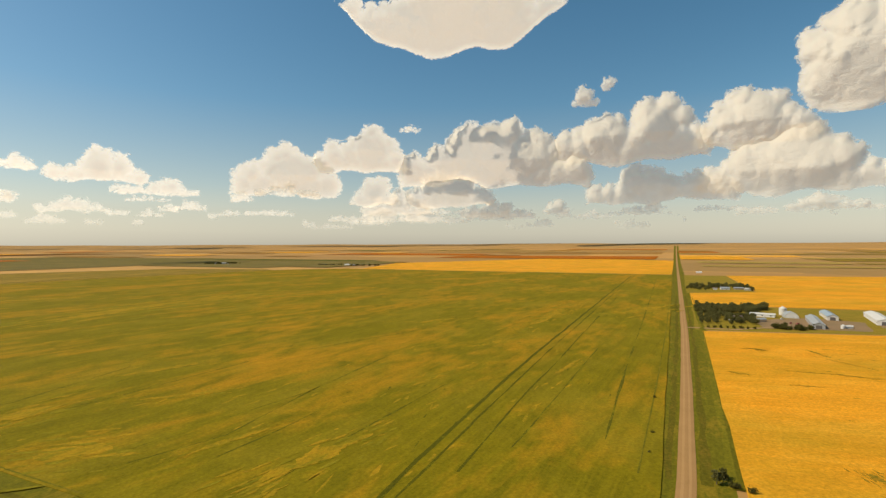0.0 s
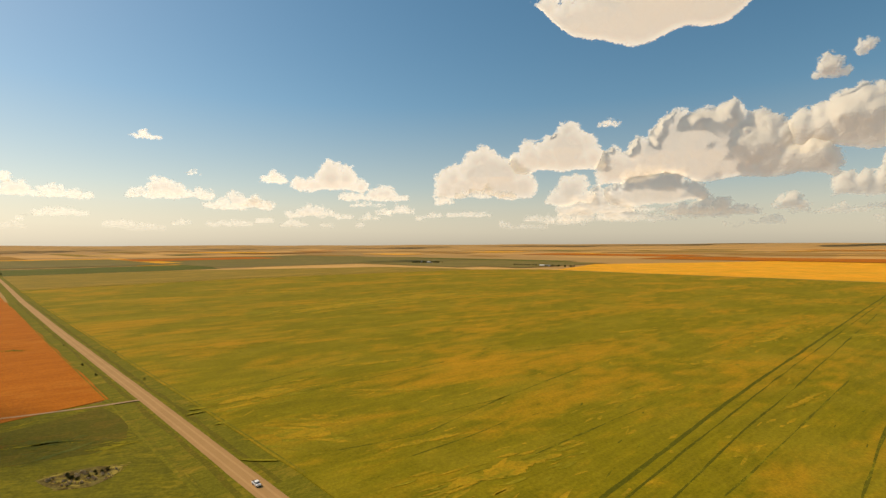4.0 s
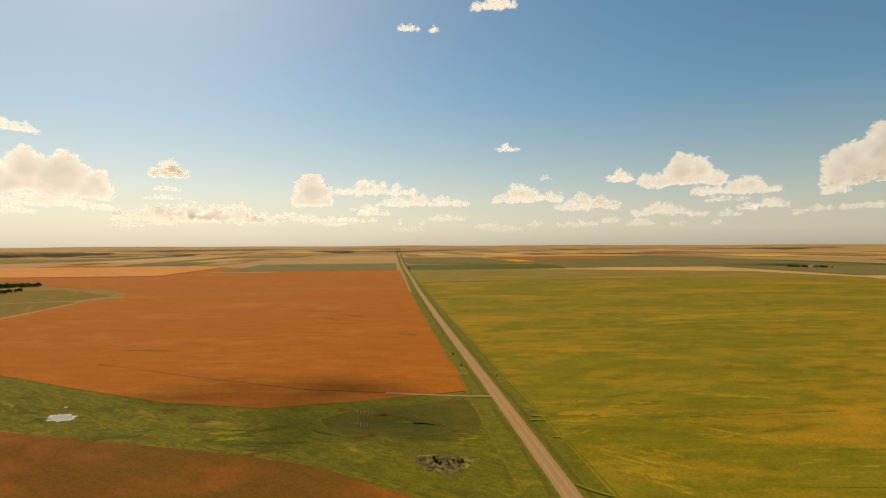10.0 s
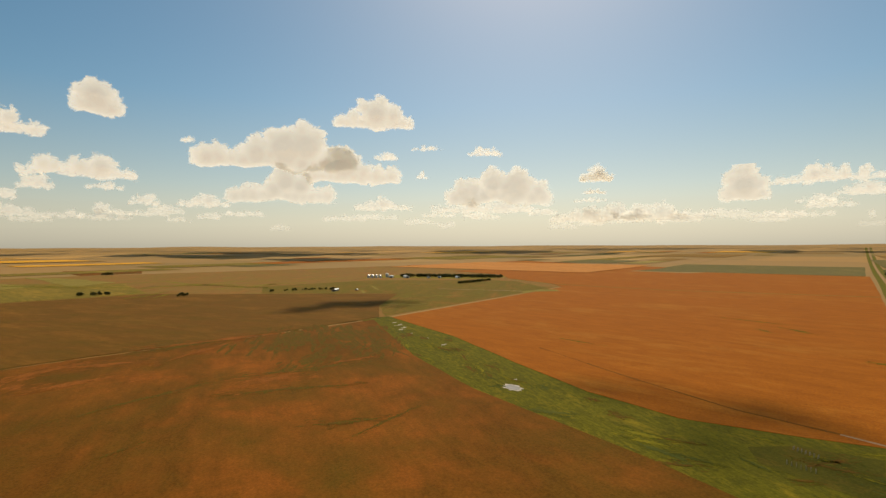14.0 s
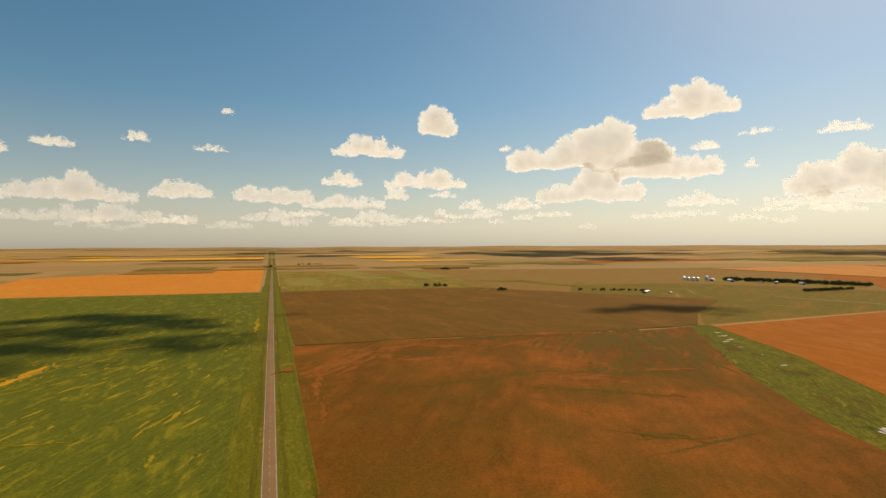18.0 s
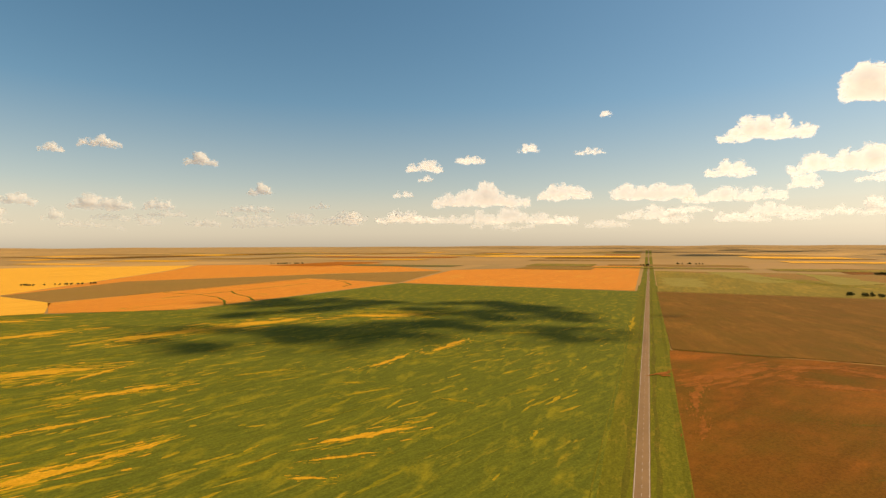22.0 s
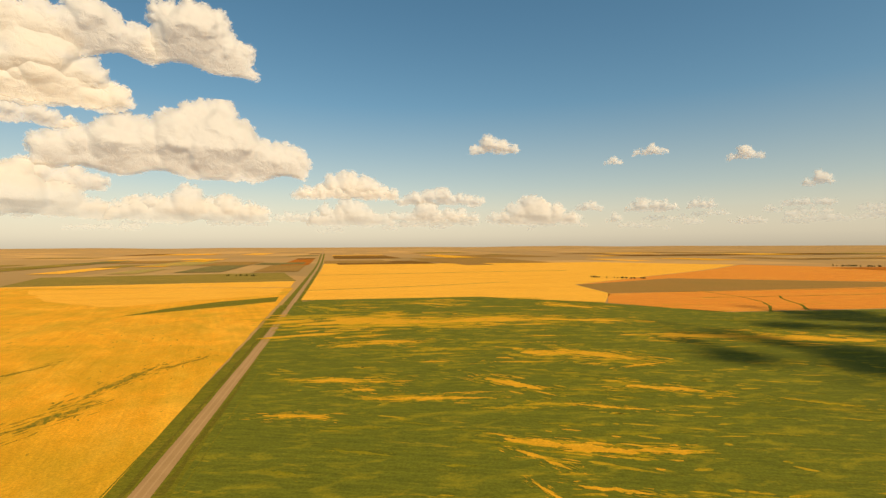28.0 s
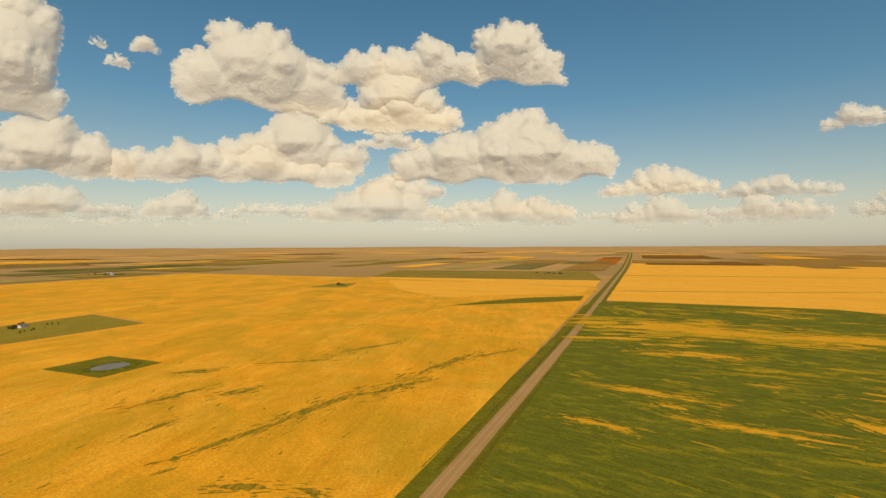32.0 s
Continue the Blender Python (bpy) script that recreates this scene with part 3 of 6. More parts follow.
field("grass_swale", [(-382, 82.7), (-20, 70), (-18, 50), (-92.4, 57.5), (-220, 27.8), (-256, -18.9), (-279, -65.6), (-297, -117.1), (-330, -208), (-392, -325), (-539, -542), (-595, -543), (-522, -351), (-427, -189),
                      (-392, -127), (-369, -58), (-378, 3.3)], "lush_grass", "damp green grass swale winding between the fields", 0.3, 9, "grass")
field("fallow_field", [(-17, 62), (-90.8, 65.2), (-227, 35.6), (-266, -12.3), (-288, -61.1), (-307, -113.6), (-339, -204), (-402, -321), (-555, -535), (-410, -541), (-185, -574), (-33.4, -582), (-27.7, -213)], "fallow_red",
      "red-brown fallow field with green weedy streaks", wander=1.5)
field("fallow_field", [(-35.4, -590), (-185, -582), (-410, -550), (-581, -549), (-689, -657), (-882, -790), (-538, -1258), (-56.7, -1308), (-33.7, -1308)], "fallow_brown", "dull brown fallow field", wander=1.5)
field("range_ground", [(-42.4, -570), (-582, -541), (-1349, -575), (-2164, -967), (-2032, -1893), (-697, -2278), (-50.4, -2367)], "pasture", "dull olive-brown open range", 0.03, 3, "pasture")
field("rangeland", [(-645, -1274), (-893, -809), (-987, -1054), (-1200, -872), (-1236, -1296), (-1370, -1367), (-1596, -1170), (-1982, -1220), (-2087, -1857), (-716, -2258), (-648, -1677)], "pasture", "dull olive rangeland with worn brown ground", 0.08, 6, "pasture")
field("tan_field", [(-37.6, -1323), (-538, -1273), (-636, -1678), (-86.5, -2367), (-46.4, -2367)], "olive_field", "tan rangeland beside the paved road")
field("green_field", [(17, 72), (11.5, -215), (8.5, -800), (4, -1308), (675, -1372), (753, -677), (933, -538), (1117, -333), (1142, 20.8), (1106, 68.1), (707, 72.6), (274, 74.7)], "pea_green", "deep green field streaked with bare gold patches")
field("stubble_field", [(765, -659), (938, -550), (1112, -654), (1082, -1469), (689, -1379)], "stubble_red", "reddish-orange stubble crossed by winding furrows")
field("brown_field", [(1121, -666), (1384, -715), (1552, -1150), (1170, -1747), (826, -2094), (691, -1391), (1088, -1481)], "tan_stubble", "tan-brown field beside the stubble")
field("stubble_field", [(1394, -727), (2296, -2124), (1485, -2692), (841, -2119), (1182, -1761), (1564, -1155)], "stubble_red", "far orange stubble behind the olive field")
field("stubble_field", [(14.8, -1323), (12.4, -2974), (814, -2184), (677, -1388)], "stubble_red", "orange stubble field beside the paved road")
field("wheat_field", [(1153, 58.2), (1148, 15.9), (1122, -338), (943, -547), (1113, -660), (1392, -709), (2313, -2117), (2857, -1593), (3197, 21.9)], "wheat_pale", "pale ripe wheat field in long strips")
field("wheat_field", [(24, 108), (25.8, 604), (187, 640), (364, 722), (597, 708), (644, 891), (1704, 948), (1496, 96), (706, 103.1), (275, 105.2)], "wheat_gold", "golden wheat field with green weed streaks", wander=1.5)
field("wheat_field", [(24.6, 866), (240, 884), (439, 886), (644, 895), (1704, 953), (1735, 1846), (936, 1858), (513, 1760), (135.3, 1693), (140.5, 1133), (24.6, 1065)], "wheat_gold", "golden wheat field behind the farmyard")
field("pale_field", [(1518, 105.9), (1780, 108.1), (1737, 938), (1711, 946)], "wheat_pale", "pale wheat strip at the field end")
field("brown_field", [(1795, 104.1), (2364, 190), (2253, 1072), (1751, 943)], "olive_field", "olive-brown summer fallow")


# the far patchwork of sections, drawn in towards the skyline like the ground below it
def far_field(x0, x1, y0, y1, mat, label):
    stack = 1.3 + (abs(x0) * 0.37 + abs(y1) * 0.61) % 1.0
    nx, ny = max(4, int((x1 - x0) / 110)), max(4, int((y1 - y0) / 110))
    verts = []
    for j in range(ny + 1):
        for i in range(nx + 1):
            x, y = x0 + (x1 - x0) * i / nx, y0 + (y1 - y0) * j / ny
            far = math.hypot(x, y)
            k = 1.0 if far < NEAR else (NEAR + RIM * (1 - NEAR / far)) / far
            verts.append((x * k, y * k, zg(x * k, y * k) + stack))
    w = nx + 1
    me = bpy.data.meshes.new("far_field")
    me.from_pydata(verts, [], [(j * w + i, j * w + i + 1, (j + 1) * w + i + 1, (j + 1) * w + i) for j in range(ny) for i in range(nx)])
    me.materials.append(M[mat])
    tagged(new("far_field", me), label, "field", "fields", "structure")


far_field(-4700, -2330, 900, 2700, "far_olive", "dull olive pasture country far off")
far_field(-2850, -1960, -1850, -780, "tan_gold", "pale orange stubble field behind the burnt-orange stubble")
far_field(-4500, -2960, 170, 880, "far_olive", "dull olive pasture beside the gravel road")
far_field(-2300, -1560, 1620, 2600, "far_olive", "dull olive pasture round a far farm")
far_field(-1540, -1330, 1750, 2500, "far_olive", "dull olive pasture beside the wheat")
far_field(-4380, -3720, 900, 1900, "stubble_orange", "thin orange strip of far stubble")
rnd_f = random.Random(31)
FAR_KINDS = (("wheat_gold", "thin gold strip of far wheat"), ("wheat_pale", "pale strip of far ripe wheat"), ("olive_field", "dull olive strip of far pasture"), ("dark_green", "dark green strip of far crop"),
             ("tan_stubble", "tan strip of far stubble"), ("stubble_orange", "orange strip of far stubble"), ("fallow_brown", "brown strip of far fallow"))
NEARER = ("olive_field", "far_olive", "tan_stubble", "wheat_pale", "far_gold", "pasture")
for x0, y0, wide, deep, nx, ny in ((1790, 1110, 720, 400, 4, 7), (60, 1900, 640, 420, 3, 5), (2420, 130, 900, 330, 2, 3), (2880, -1500, 700, 520, 2, 3), (-4300, -1900, 640, 420, 2, 3), (-1900, -3100, 700, 380, 5, 2)):
    for i in range(nx):
        for j in range(ny):
            if rnd_f.random() < 0.25:
                continue
            xa, ya = x0 + i * wide + rnd_f.uniform(0, 60), y0 + j * deep + rnd_f.uniform(0, 40)
            mat = rnd_f.choices(NEARER, (3, 2, 2, 1, 3, 1) if x0 > 0 else (3, 3, 3, 0.3, 1, 4))[0]
            far_field(xa, xa + wide * rnd_f.choice((0.5, 0.95, 0.95)), ya, ya + deep * rnd_f.choice((0.35, 0.6, 0.9)), mat, {"olive_field": "dull olive strip of far pasture", "far_olive": "dull olive strip of far pasture", "tan_stubble": "tan strip of far stubble", "wheat_pale": "pale strip of far ripe wheat", "far_gold": "gold strip of far stubble", "pasture": "brown strip of far range"}[mat])
for i in range(-6, 6):
    for j in range(-11, 11):
        cx, cy = (i + 0.5) * 1609, 90 + (j + 0.5) * 805
        d = math.hypot(cx, cy)
        if d < 3400 or d > 9500 or rnd_f.random() < 0.22:
            continue
        east = 0.5 + 0.5 * cx / d
        mat, label = FAR_KINDS[rnd_f.choices(range(7), (1 + 3 * east, 0.4 + 2.5 * east, 3, 0.5, 2.6, 1.4, 1.6))[0]]
        x0, y0 = i * 1609 + 30, 90 + j * 805 + 25
        x1, y1 = x0 + rnd_f.choice((380, 760, 1540)), y0 + rnd_f.choice((170, 360, 740))
        y0, y1 = (y0 + 160, y1 + 160) if j == 0 and i < 0 else (y0, min(y1, -60) if j == -1 and i >= 0 else y1)
        far_field(x0, min(x1, -110) if i == -1 else x1, y0, y1, mat, label)


# ---------------------------------------------------------------- marks in the fields
def streak_bm(x0, y0, x1, y1, half, seed, lift):
    """An uneven patch drawn out between two places, with a torn rim, holes and thinner flecks trailing off along the rows."""
    rnd = random.Random(seed)
    a, b = Vector((x0, y0)), Vector((x1, y1))
    d = (b - a).normalized() if (b - a).length > 0.1 else Vector((0, 1))
    nrm = Vector((-d.y, d.x))
    a, b = a - d * half * 0.4, b + d * half * 0.4
    long = (b - a).length
    n = max(16, min(150, int(long / max(0.7, half * 0.13))))
    bm = bmesh.new()
    sides = []
    for s in (1, -1):
        row = []
        for i in range(n + 1):
            t = i / n
            p = a.lerp(b, t)
            u = t * long / max(half, 1.0)
            env = max(0.0, math.sin(math.pi * t)) ** 0.6
            w = half * env * (0.62 + 0.75 * noise.noise(Vector((u * 0.45, s * 5.0, seed * 1.7))) + 0.42 * noise.noise(Vector((u * 1.6, s * 9.0, seed))) + 0.26 * noise.noise(Vector((u * 4.5, s * 3.0, seed * 0.3))))
            mid = half * 0.55 * noise.noise(Vector((u * 0.22, 3.3, seed * 0.7)))
            q = p + nrm * (mid + s * max(0.06 * half * env, w))
            row.append(bm.verts.new((q.x, q.y, lift)))
        sides.append(row)
    for i in range(n):
        bm.faces.new((sides[1][i], sides[1][i + 1], sides[0][i + 1], sides[0][i]))
    for _ in range(int(26 + long / 2.2)):
        c = a.lerp(b, rnd.uniform(-0.25, 1.25)) + nrm * rnd.gauss(0, 1.25) * half
        ln, wd = rnd.uniform(0.15, 0.75) * half * 1.6, rnd.uniform(0.05, 0.2) * half
        k, drop = 9, rnd.uniform(0.004, 0.045)
        ring = []
        for j in range(k):
            th = 6.283 * j / k
            rr = rnd.uniform(0.5, 1.3)
            q = c + d * math.cos(th) * ln * rr + nrm * math.sin(th) * max(0.22, wd) * rr
            ring.append(bm.verts.new((q.x, q.y, lift - drop)))
        bm.faces.new(ring).material_index = 1 if rnd.random() < 0.6 else 0
    bm.normal_update()
    for f in bm.faces:
        if f.normal.z < 0:
            f.normal_flip()
    return skirted(bm, 0.04)


PALER = {"ripe_patch": "ripening", "yellowing": "pea_green", "ripening": "yellowing", "soft_gold": "yellowing"}


def streaks(name, mat, specs, label, lift=0.47, seed=0):
    for i, s in enumerate(specs):
        thing(name, streak_bm(*s, seed + i, lift + 0.05 + 0.003 * ((i * 7 + seed // 100 * 5) % 29)), (M[mat], M[PALER.get(mat, mat)]), label, "field patch", name + "s", "structure")


BARE_A = [(578, -415, 548, -527, 20), (548, -527, 487, -633, 20), (420, -706, 337, -754, 20), (764, -320, 711, -440, 18), (943, -432, 872, -477, 18), (801, 28.4, 812, -70, 52),
          (800, -61.1, 772, -188, 34), (772, -188, 755, -302, 28), (635, -48.1, 615, -100.1, 9), (525, -208, 502, -266, 16), (512, -263, 472, -305, 15), (380, -241, 351, -288, 8), (429, -134.1, 388, -164, 9),
          (460, 12.5, 439, -46.5, 6), (395, -46.3, 381, -86.2, 6), (293, -103, 272, -140.7, 6), (276, -134.9, 257, -165, 9)]
BARE_B = [(261, -166, 249, -202, 5), (276, -102.9, 247, -120, 3), (162, -231, 129.2, -268, 5), (155, -208, 127.8, -230, 2), (229, -403, 220, -467, 5), (200, -490, 192, -554, 7), (371, 30.9, 356, 3.6, 3),
          (228, -116.8, 213, -144.8, 3), (150, -189, 134.5, -194, 2), (237, -95.6, 215, -103, 2), (773, -65, 774, -168, 20), (765, -166, 778, -276, 18), (1030, -167, 992, -224, 15), (614, -12.1, 617, -101.1, 8),
          (459, 17.3, 446, -44.6, 7), (389, -45.3, 384, -83.3, 5), (372, 44.6, 361, 3.6, 5), (397, -29, 394, -40.5, 3)]
BARE_C = [(590, -174, 589, -208, 9), (565, -85.5, 561, -151, 11), (1025, 30.6, 951, -20, 18), (854, -225, 825, -243, 8), (421, -767, 322, -777, 20), (152, -627, 127.8, -643, 7), 
          (131.5, -335, 104.6, -332, 1.6), (222, -347, 206, -354, 3), (53.1, -278, 52.1, -294, 2), (9.1, -695, 8.1, -829, 4), (323, -333, 292, -371, 4), (201, -318, 180, -346, 3)]
for k, group in enumerate((BARE_A, BARE_B, BARE_C)):
    streaks("bare_patch", "ripe_patch" if k < 2 else "ripening", group, "gold bare streak in the green crop", 0.47, 100 * k)
rnd_e = random.Random(77)
SCATTER = []
for _ in range(85):
    x, y = rnd_e.uniform(330, 1090), rnd_e.uniform(-430, 10)
    ln, a = rnd_e.uniform(14, 60), radians(rnd_e.gauss(-100, 9))
    if -0.62 * x + 60 < y - 30 or y > -300:
        SCATTER.append((x, y, x + ln * math.cos(a), max(y + ln * math.sin(a), -520), rnd_e.uniform(1.4, 5) * (0.5 + x / 900)))
streaks("bare_patch", "ripe_patch", SCATTER[::2], "thin gold streak at the dry end of the green crop", 0.47, 900)
streaks("ripening_patch", "ripening", SCATTER[1::2], "thin yellowing streak at the dry end of the green crop", 0.47, 950)

GREENER = []
for _ in range(120):
    x, y = rnd_e.uniform(28, 700), rnd_e.uniform(-900, 40)
    ln, a = rnd_e.uniform(10, 60), radians(rnd_e.gauss(-112, 12))
    if y > -1.3 * x - 260 and y + ln * math.sin(a) > -1200:
        GREENER.append((x, y, x + ln * math.cos(a) if x > 80 else x, y + ln * math.sin(a), rnd_e.uniform(0.8, 2.6) * (0.7 + x / 500)))
streaks("ripening_patch", "yellowing", GREENER, "yellow-green streak in the deep green crop", 0.465, 800)


def flecks(seed, n, area, size, turn, mat, label, lift):
    """Countless small flecks lying along the drill rows, as one sheet."""
    rnd = random.Random(seed)
    bm = bmesh.new()
    for _ in range(n):
        x, y = rnd.uniform(area[0], area[1]), rnd.uniform(area[2], area[3])
        if noise.noise(Vector((x * 0.012, y * 0.006, seed))) < -0.05:
            continue
        a = radians(rnd.gauss(turn, 10))
        ln = rnd.uniform(*size)
        wd = rnd.uniform(0.06, 0.16) * size[1]
        ring = []
        for j in range(8):
            th = 6.283 * j / 8
            u, v = math.cos(th) * ln * rnd.uniform(0.6, 1.3), math.sin(th) * wd * rnd.uniform(0.6, 1.3)
            ring.append(bm.verts.new((x + u * math.cos(a) - v * math.sin(a), y + u * math.sin(a) + v * math.cos(a), lift)))
        f = bm.faces.new(ring)
        f.normal_update()
        if f.normal.z < 0:
            f.normal_flip()
    thing("crop_flecks", skirted(bm, 0.02), M[mat], label, "field marks", "", "stuff")


flecks(11, 1500, (28, 900, -1000, 60), (2.0, 13.0), 68, "ripening", "scattered yellow flecks in the green crop", 0.468)
flecks(12, 900, (-800, -12, 128, 900), (1.5, 8.0), 88, "soft_gold", "scattered yellow flecks in the ripening crop", 0.468)
flecks(13, 300, (-700, -12, 128, 900), (1.5, 5.0), 88, "crop_shade", "scattered dark pressed marks in the crop", 0.469)
flecks(14, 420, (30, 900, 115, 560), (1.0, 6.0), 12, "weed", "scattered weedy flecks in the wheat", 0.468)
streaks("ripening_patch", "soft_gold", [(-713, 386, -734, 559, 26), (-742, 553, -731, 751, 34), (-252, 132.8, -236, 147.7, 11), (-326, 131.5, -322, 175, 11), (-147, 148.1, -136.1, 210, 7), (-149.2, 579, -143.3, 757, 10),
                                       (-60.3, 719, -16.3, 824, 14), (-157, 442, -142.2, 475, 8), (-281, 1046, -244, 1096, 24), (-528, 165, -497, 209, 6), (-290, 204, -260, 238, 4), (-276, 544, -250, 587, 8),
                                       (-1058, 465, -1005, 553, 22), (-446, 481, -445, 545, 9), (-359, 235, -339, 285, 5), (-195, 159, -185, 201, 3), (-156, 293, -142.2, 374, 3), (-78.1, 360, -68.2, 422, 3)],
        "ripening yellow streak in the green crop", 0.47, 400)
streaks("weed_patch", "weed", [(232, 239, 297, 222, 5), (295, 223, 370, 212, 6), (378, 200, 424, 175, 8), (451, 189, 545, 166, 7), (291, 348, 343, 336, 5), (332, 309, 356, 297, 6), (210, 191, 218, 171, 5),
                               (230, 445, 236, 426, 4), (542, 153, 582, 128.9, 5), (438, 345, 468, 304, 5), (374, 403, 397, 379, 6), (220, 149.6, 221, 139.7, 4), (504, 305, 581, 271, 5), (242, 294, 279, 293, 3)],
        "green weedy streak in the wheat", 0.47, 500)
streaks("weed_patch", "weed", [(59.8, 518, 69.8, 514, 3), (102.8, 530, 112.8, 502, 2), (73.8, 437, 102.8, 438, 1), (102.8, 438, 123.8, 434, 1.5), (70.8, 395, 81.8, 395, 1), (37.8, 417, 44.8, 415, 2), (69.9, 253, 71.9, 246, 3), (108.8, 494, 132.8, 463, 1)],
        "small green weed spot in the wheat", 0.47, 540)
streaks("pale_patch", "red_pale", [(-244, -369, -281, -342, 6), (-166, -544, -216, -515, 8), (-274, -573, -405, -545, 9), (-327, -361, -375, -349, 4), (-58.3, -465, -108.4, -522, 16), (-42.5, -375, -48.5, -444, 4),
                                   (-231, -353, -284, -357, 6), (-122, -528, -177, -551, 9), (-240, -496, -324, -533, 5), (-133.4, -476, -186, -467, 8), (-40.5, -322, -44.5, -352, 3)],
        "pale red worn patch in the fallow", 0.47, 600)
streaks("grass_streak", "dull_weed", [(-125.2, -375, -225, -387, 4), (-222, -338, -282, -295, 5), (-214, -235, -246, -214, 4), (-427, -401, -402, -337, 6), (-214, -204, -284, -210, 2), (-113.1, -287, -136.6, -292, 2)],
        "green weedy streak in the fallow", 0.48, 640)
streaks("dark_patch", "crop_shade", [(-789, -63.8, -769, -50.5, 3), (-818, -38, -792, -10.6, 4), (-632, 43.2, -624, 57.2, 3), (-577, -247, -566, -197, 2), (-878, -111.4, -858, -51.5, 3)], "dark weedy mark in the stubble", 0.47, 660)


def line_thing(name, mat, line, half, label, z, category="track", wander=0.5):
    return thing(name, skirted(ribbon(bmesh.new(), line, half, z, 0, wander, 12, half * 7), 0.05), M[mat], label, category, name + "s", "structure")


for line in ([(-97, 151), (-100.2, 195), (-102.1, 250), (-105.1, 332), (-107.2, 424), (-108.2, 559), (-111.3, 848), (-116.7, 1600)], [(-92, 151), (-95.1, 250), (-99.2, 424), (-103.3, 848), (-108.7, 1600)],
             [(-80.1, 190), (-84.1, 310), (-84.2, 404), (-87.2, 579), (-92.4, 930)], [(-30.1, 250), (-33.2, 406), (-35.3, 668), (-46.6, 1575)], [(-296, 362), (-276, 423), (-257, 478), (-241, 548)],
             [(-67.1, 223), (-65.1, 302), (-62.2, 474)], [(-366, 124), (-355, 170), (-378, 258)], [(-316, 148.3), (-310, 205), (-308, 306)], [(-211, 141), (-198, 182), (-211, 272)],
             [(-218, 200), (-209, 257), (-217, 370)], [(-340, 181), (-345, 236), (-339, 285)], [(-141.1, 154), (-142.9, 200), (-137.1, 322)], [(-181, 160), (-179, 195), (-180, 230)]):
    line_thing("wheel_line", "pressed_crop" if len(line) in (8, 5) else "crop_shade", line, 1.15 if len(line) == 8 else 0.5 if len(line) > 3 else 0.42, "dark pressed wheel line through the crop", 0.475, "track", 0.9)
for line in ([(735, -740), (808, -811), (873, -858), (964, -893), (1091, -905)], [(747, -829), (812, -887), (903, -940), (966, -996)], [(927, -1412), (870, -1368), (787, -1272), (763, -1189)],
             [(1112, -818), (1084, -1074), (1055, -1433)], [(975, -803), (951, -1017), (937, -1272)]):
    line_thing("furrow", "crop_shade", line, 2.4, "dark winding drain line in the stubble", 0.48, "furrow", 3)
line_thing("furrow", "fallow_red", [(-388, 20), (-402, -34), (-449, -127.1), (-513, -238)], 1.0, "dark worn line through the stubble", 0.50, "furrow", 1.5)
line_thing("farm_track", "track_dirt", [(-369, 94.2), (-372, 75.1), (-380, 44), (-388, 20)], 1.3, "pale dirt track leaving the gravel road", 0.50)
line_thing("farm_track", "olive_field", [(-1402, 82.5), (-1325, -310), (-1350, -626)], 5, "narrow grassy track between stubble fields", 0.50)
line_thing("farm_track", "olive_field", [(-1504, 123.3), (-1541, 583), (-1516, 976), (-1399, 1536)], 2.2, "pale grassy track behind the green crop", 0.50)
line_thing("farm_track", "track_dirt", [(-1041, -797), (-1061, -729), (-1091, -649), (-1106, -575), (-1151, -518)], 3.2, "pale farm lane near the sheds", 0.32)
line_thing("farm_track", "dull_weed", [(-36.4, -586), (-227, -579), (-341, -566), (-553, -542)], 1.6, "weedy headland between fallow fields", 0.50, "track", 5)
line_thing("farm_track", "track_dirt", [(9.7, 626), (59.7, 630), (109.7, 672), (149.7, 690)], 2.6, "gravel driveway into the farmyard", 0.26)
for line in ([(-632, -1690), (-759, -1687), (-739, -1437), (-873, -1493), (-1061, -1404), (-1208, -1297)], [(-674, -1282), (-786, -1254), (-909, -1303)], [(-540, -1431), (-748, -1490), (-849, -1303), (-996, -1267)]):
    line_thing("creek_bank", "yard_grass", line, 9, "light green creek bank winding through pasture", 0.2, "grass", 6)
line_thing("field_strip", "verge_grass", [(1137, 66.1), (1141, 20.8), (1117, -333), (935, -543)], 4, "grassy strip between crop and wheat", 0.50, "strip", 2)
line_thing("field_strip", "olive_field", [(1390, 60.4), (1469, -313), (1551, -563)], 5, "dull dividing strip in the wheat", 0.50, "strip", 2)
line_thing("field_strip", "olive_field", [(2103, 51.9), (2173, -789), (2143, -1346)], 9, "dull dividing strip in the wheat", 0.50, "strip", 3)

field("grass_strip", [(958, 343), (1062, 296), (1159, 227), (1239, 111.6), (1132, 109.5), (1058, 207)], "verge_grass", "green grassy draw tapering into the wheat", 0.5, 3, "grass")
field("wheat_field", [(1306, 117.6), (1491, 117.7), (1596, 474), (1591, 790), (1256, 592), (1108, 415)], "wheat_pale", "pale band of ripe wheat", 0.47, 14)
field("grass_plot", [(1258, 881), (1394, 888), (1448, 827), (1278, 770)], "yard_grass", "green weedy hollow left in the wheat", 0.52, 5, "grass")
field("farmyard", [(19.7, 612), (185, 646), (360, 726), (593, 714), (638, 888), (438, 882), (240, 880), (21.6, 860)], "yard_grass", "rough green farmyard ground", 0.12, 2, "yard")
thing("yard_gravel", slab_bm(outline([(87.7, 650), (186, 668), (200, 740), (149.7, 762), (111.7, 738), (83.7, 700)], 8, 4), 0.2), M["yard_dirt"], "bare brown gravel farmyard", "yard", "", "structure")
thing("yard_gravel", slab_bm(outline([(205, 700), (330, 735), (335, 760), (212, 742)], 8, 4), 0.2), M["yard_dirt"], "bare brown dirt lane by the barn", "yard", "", "structure")
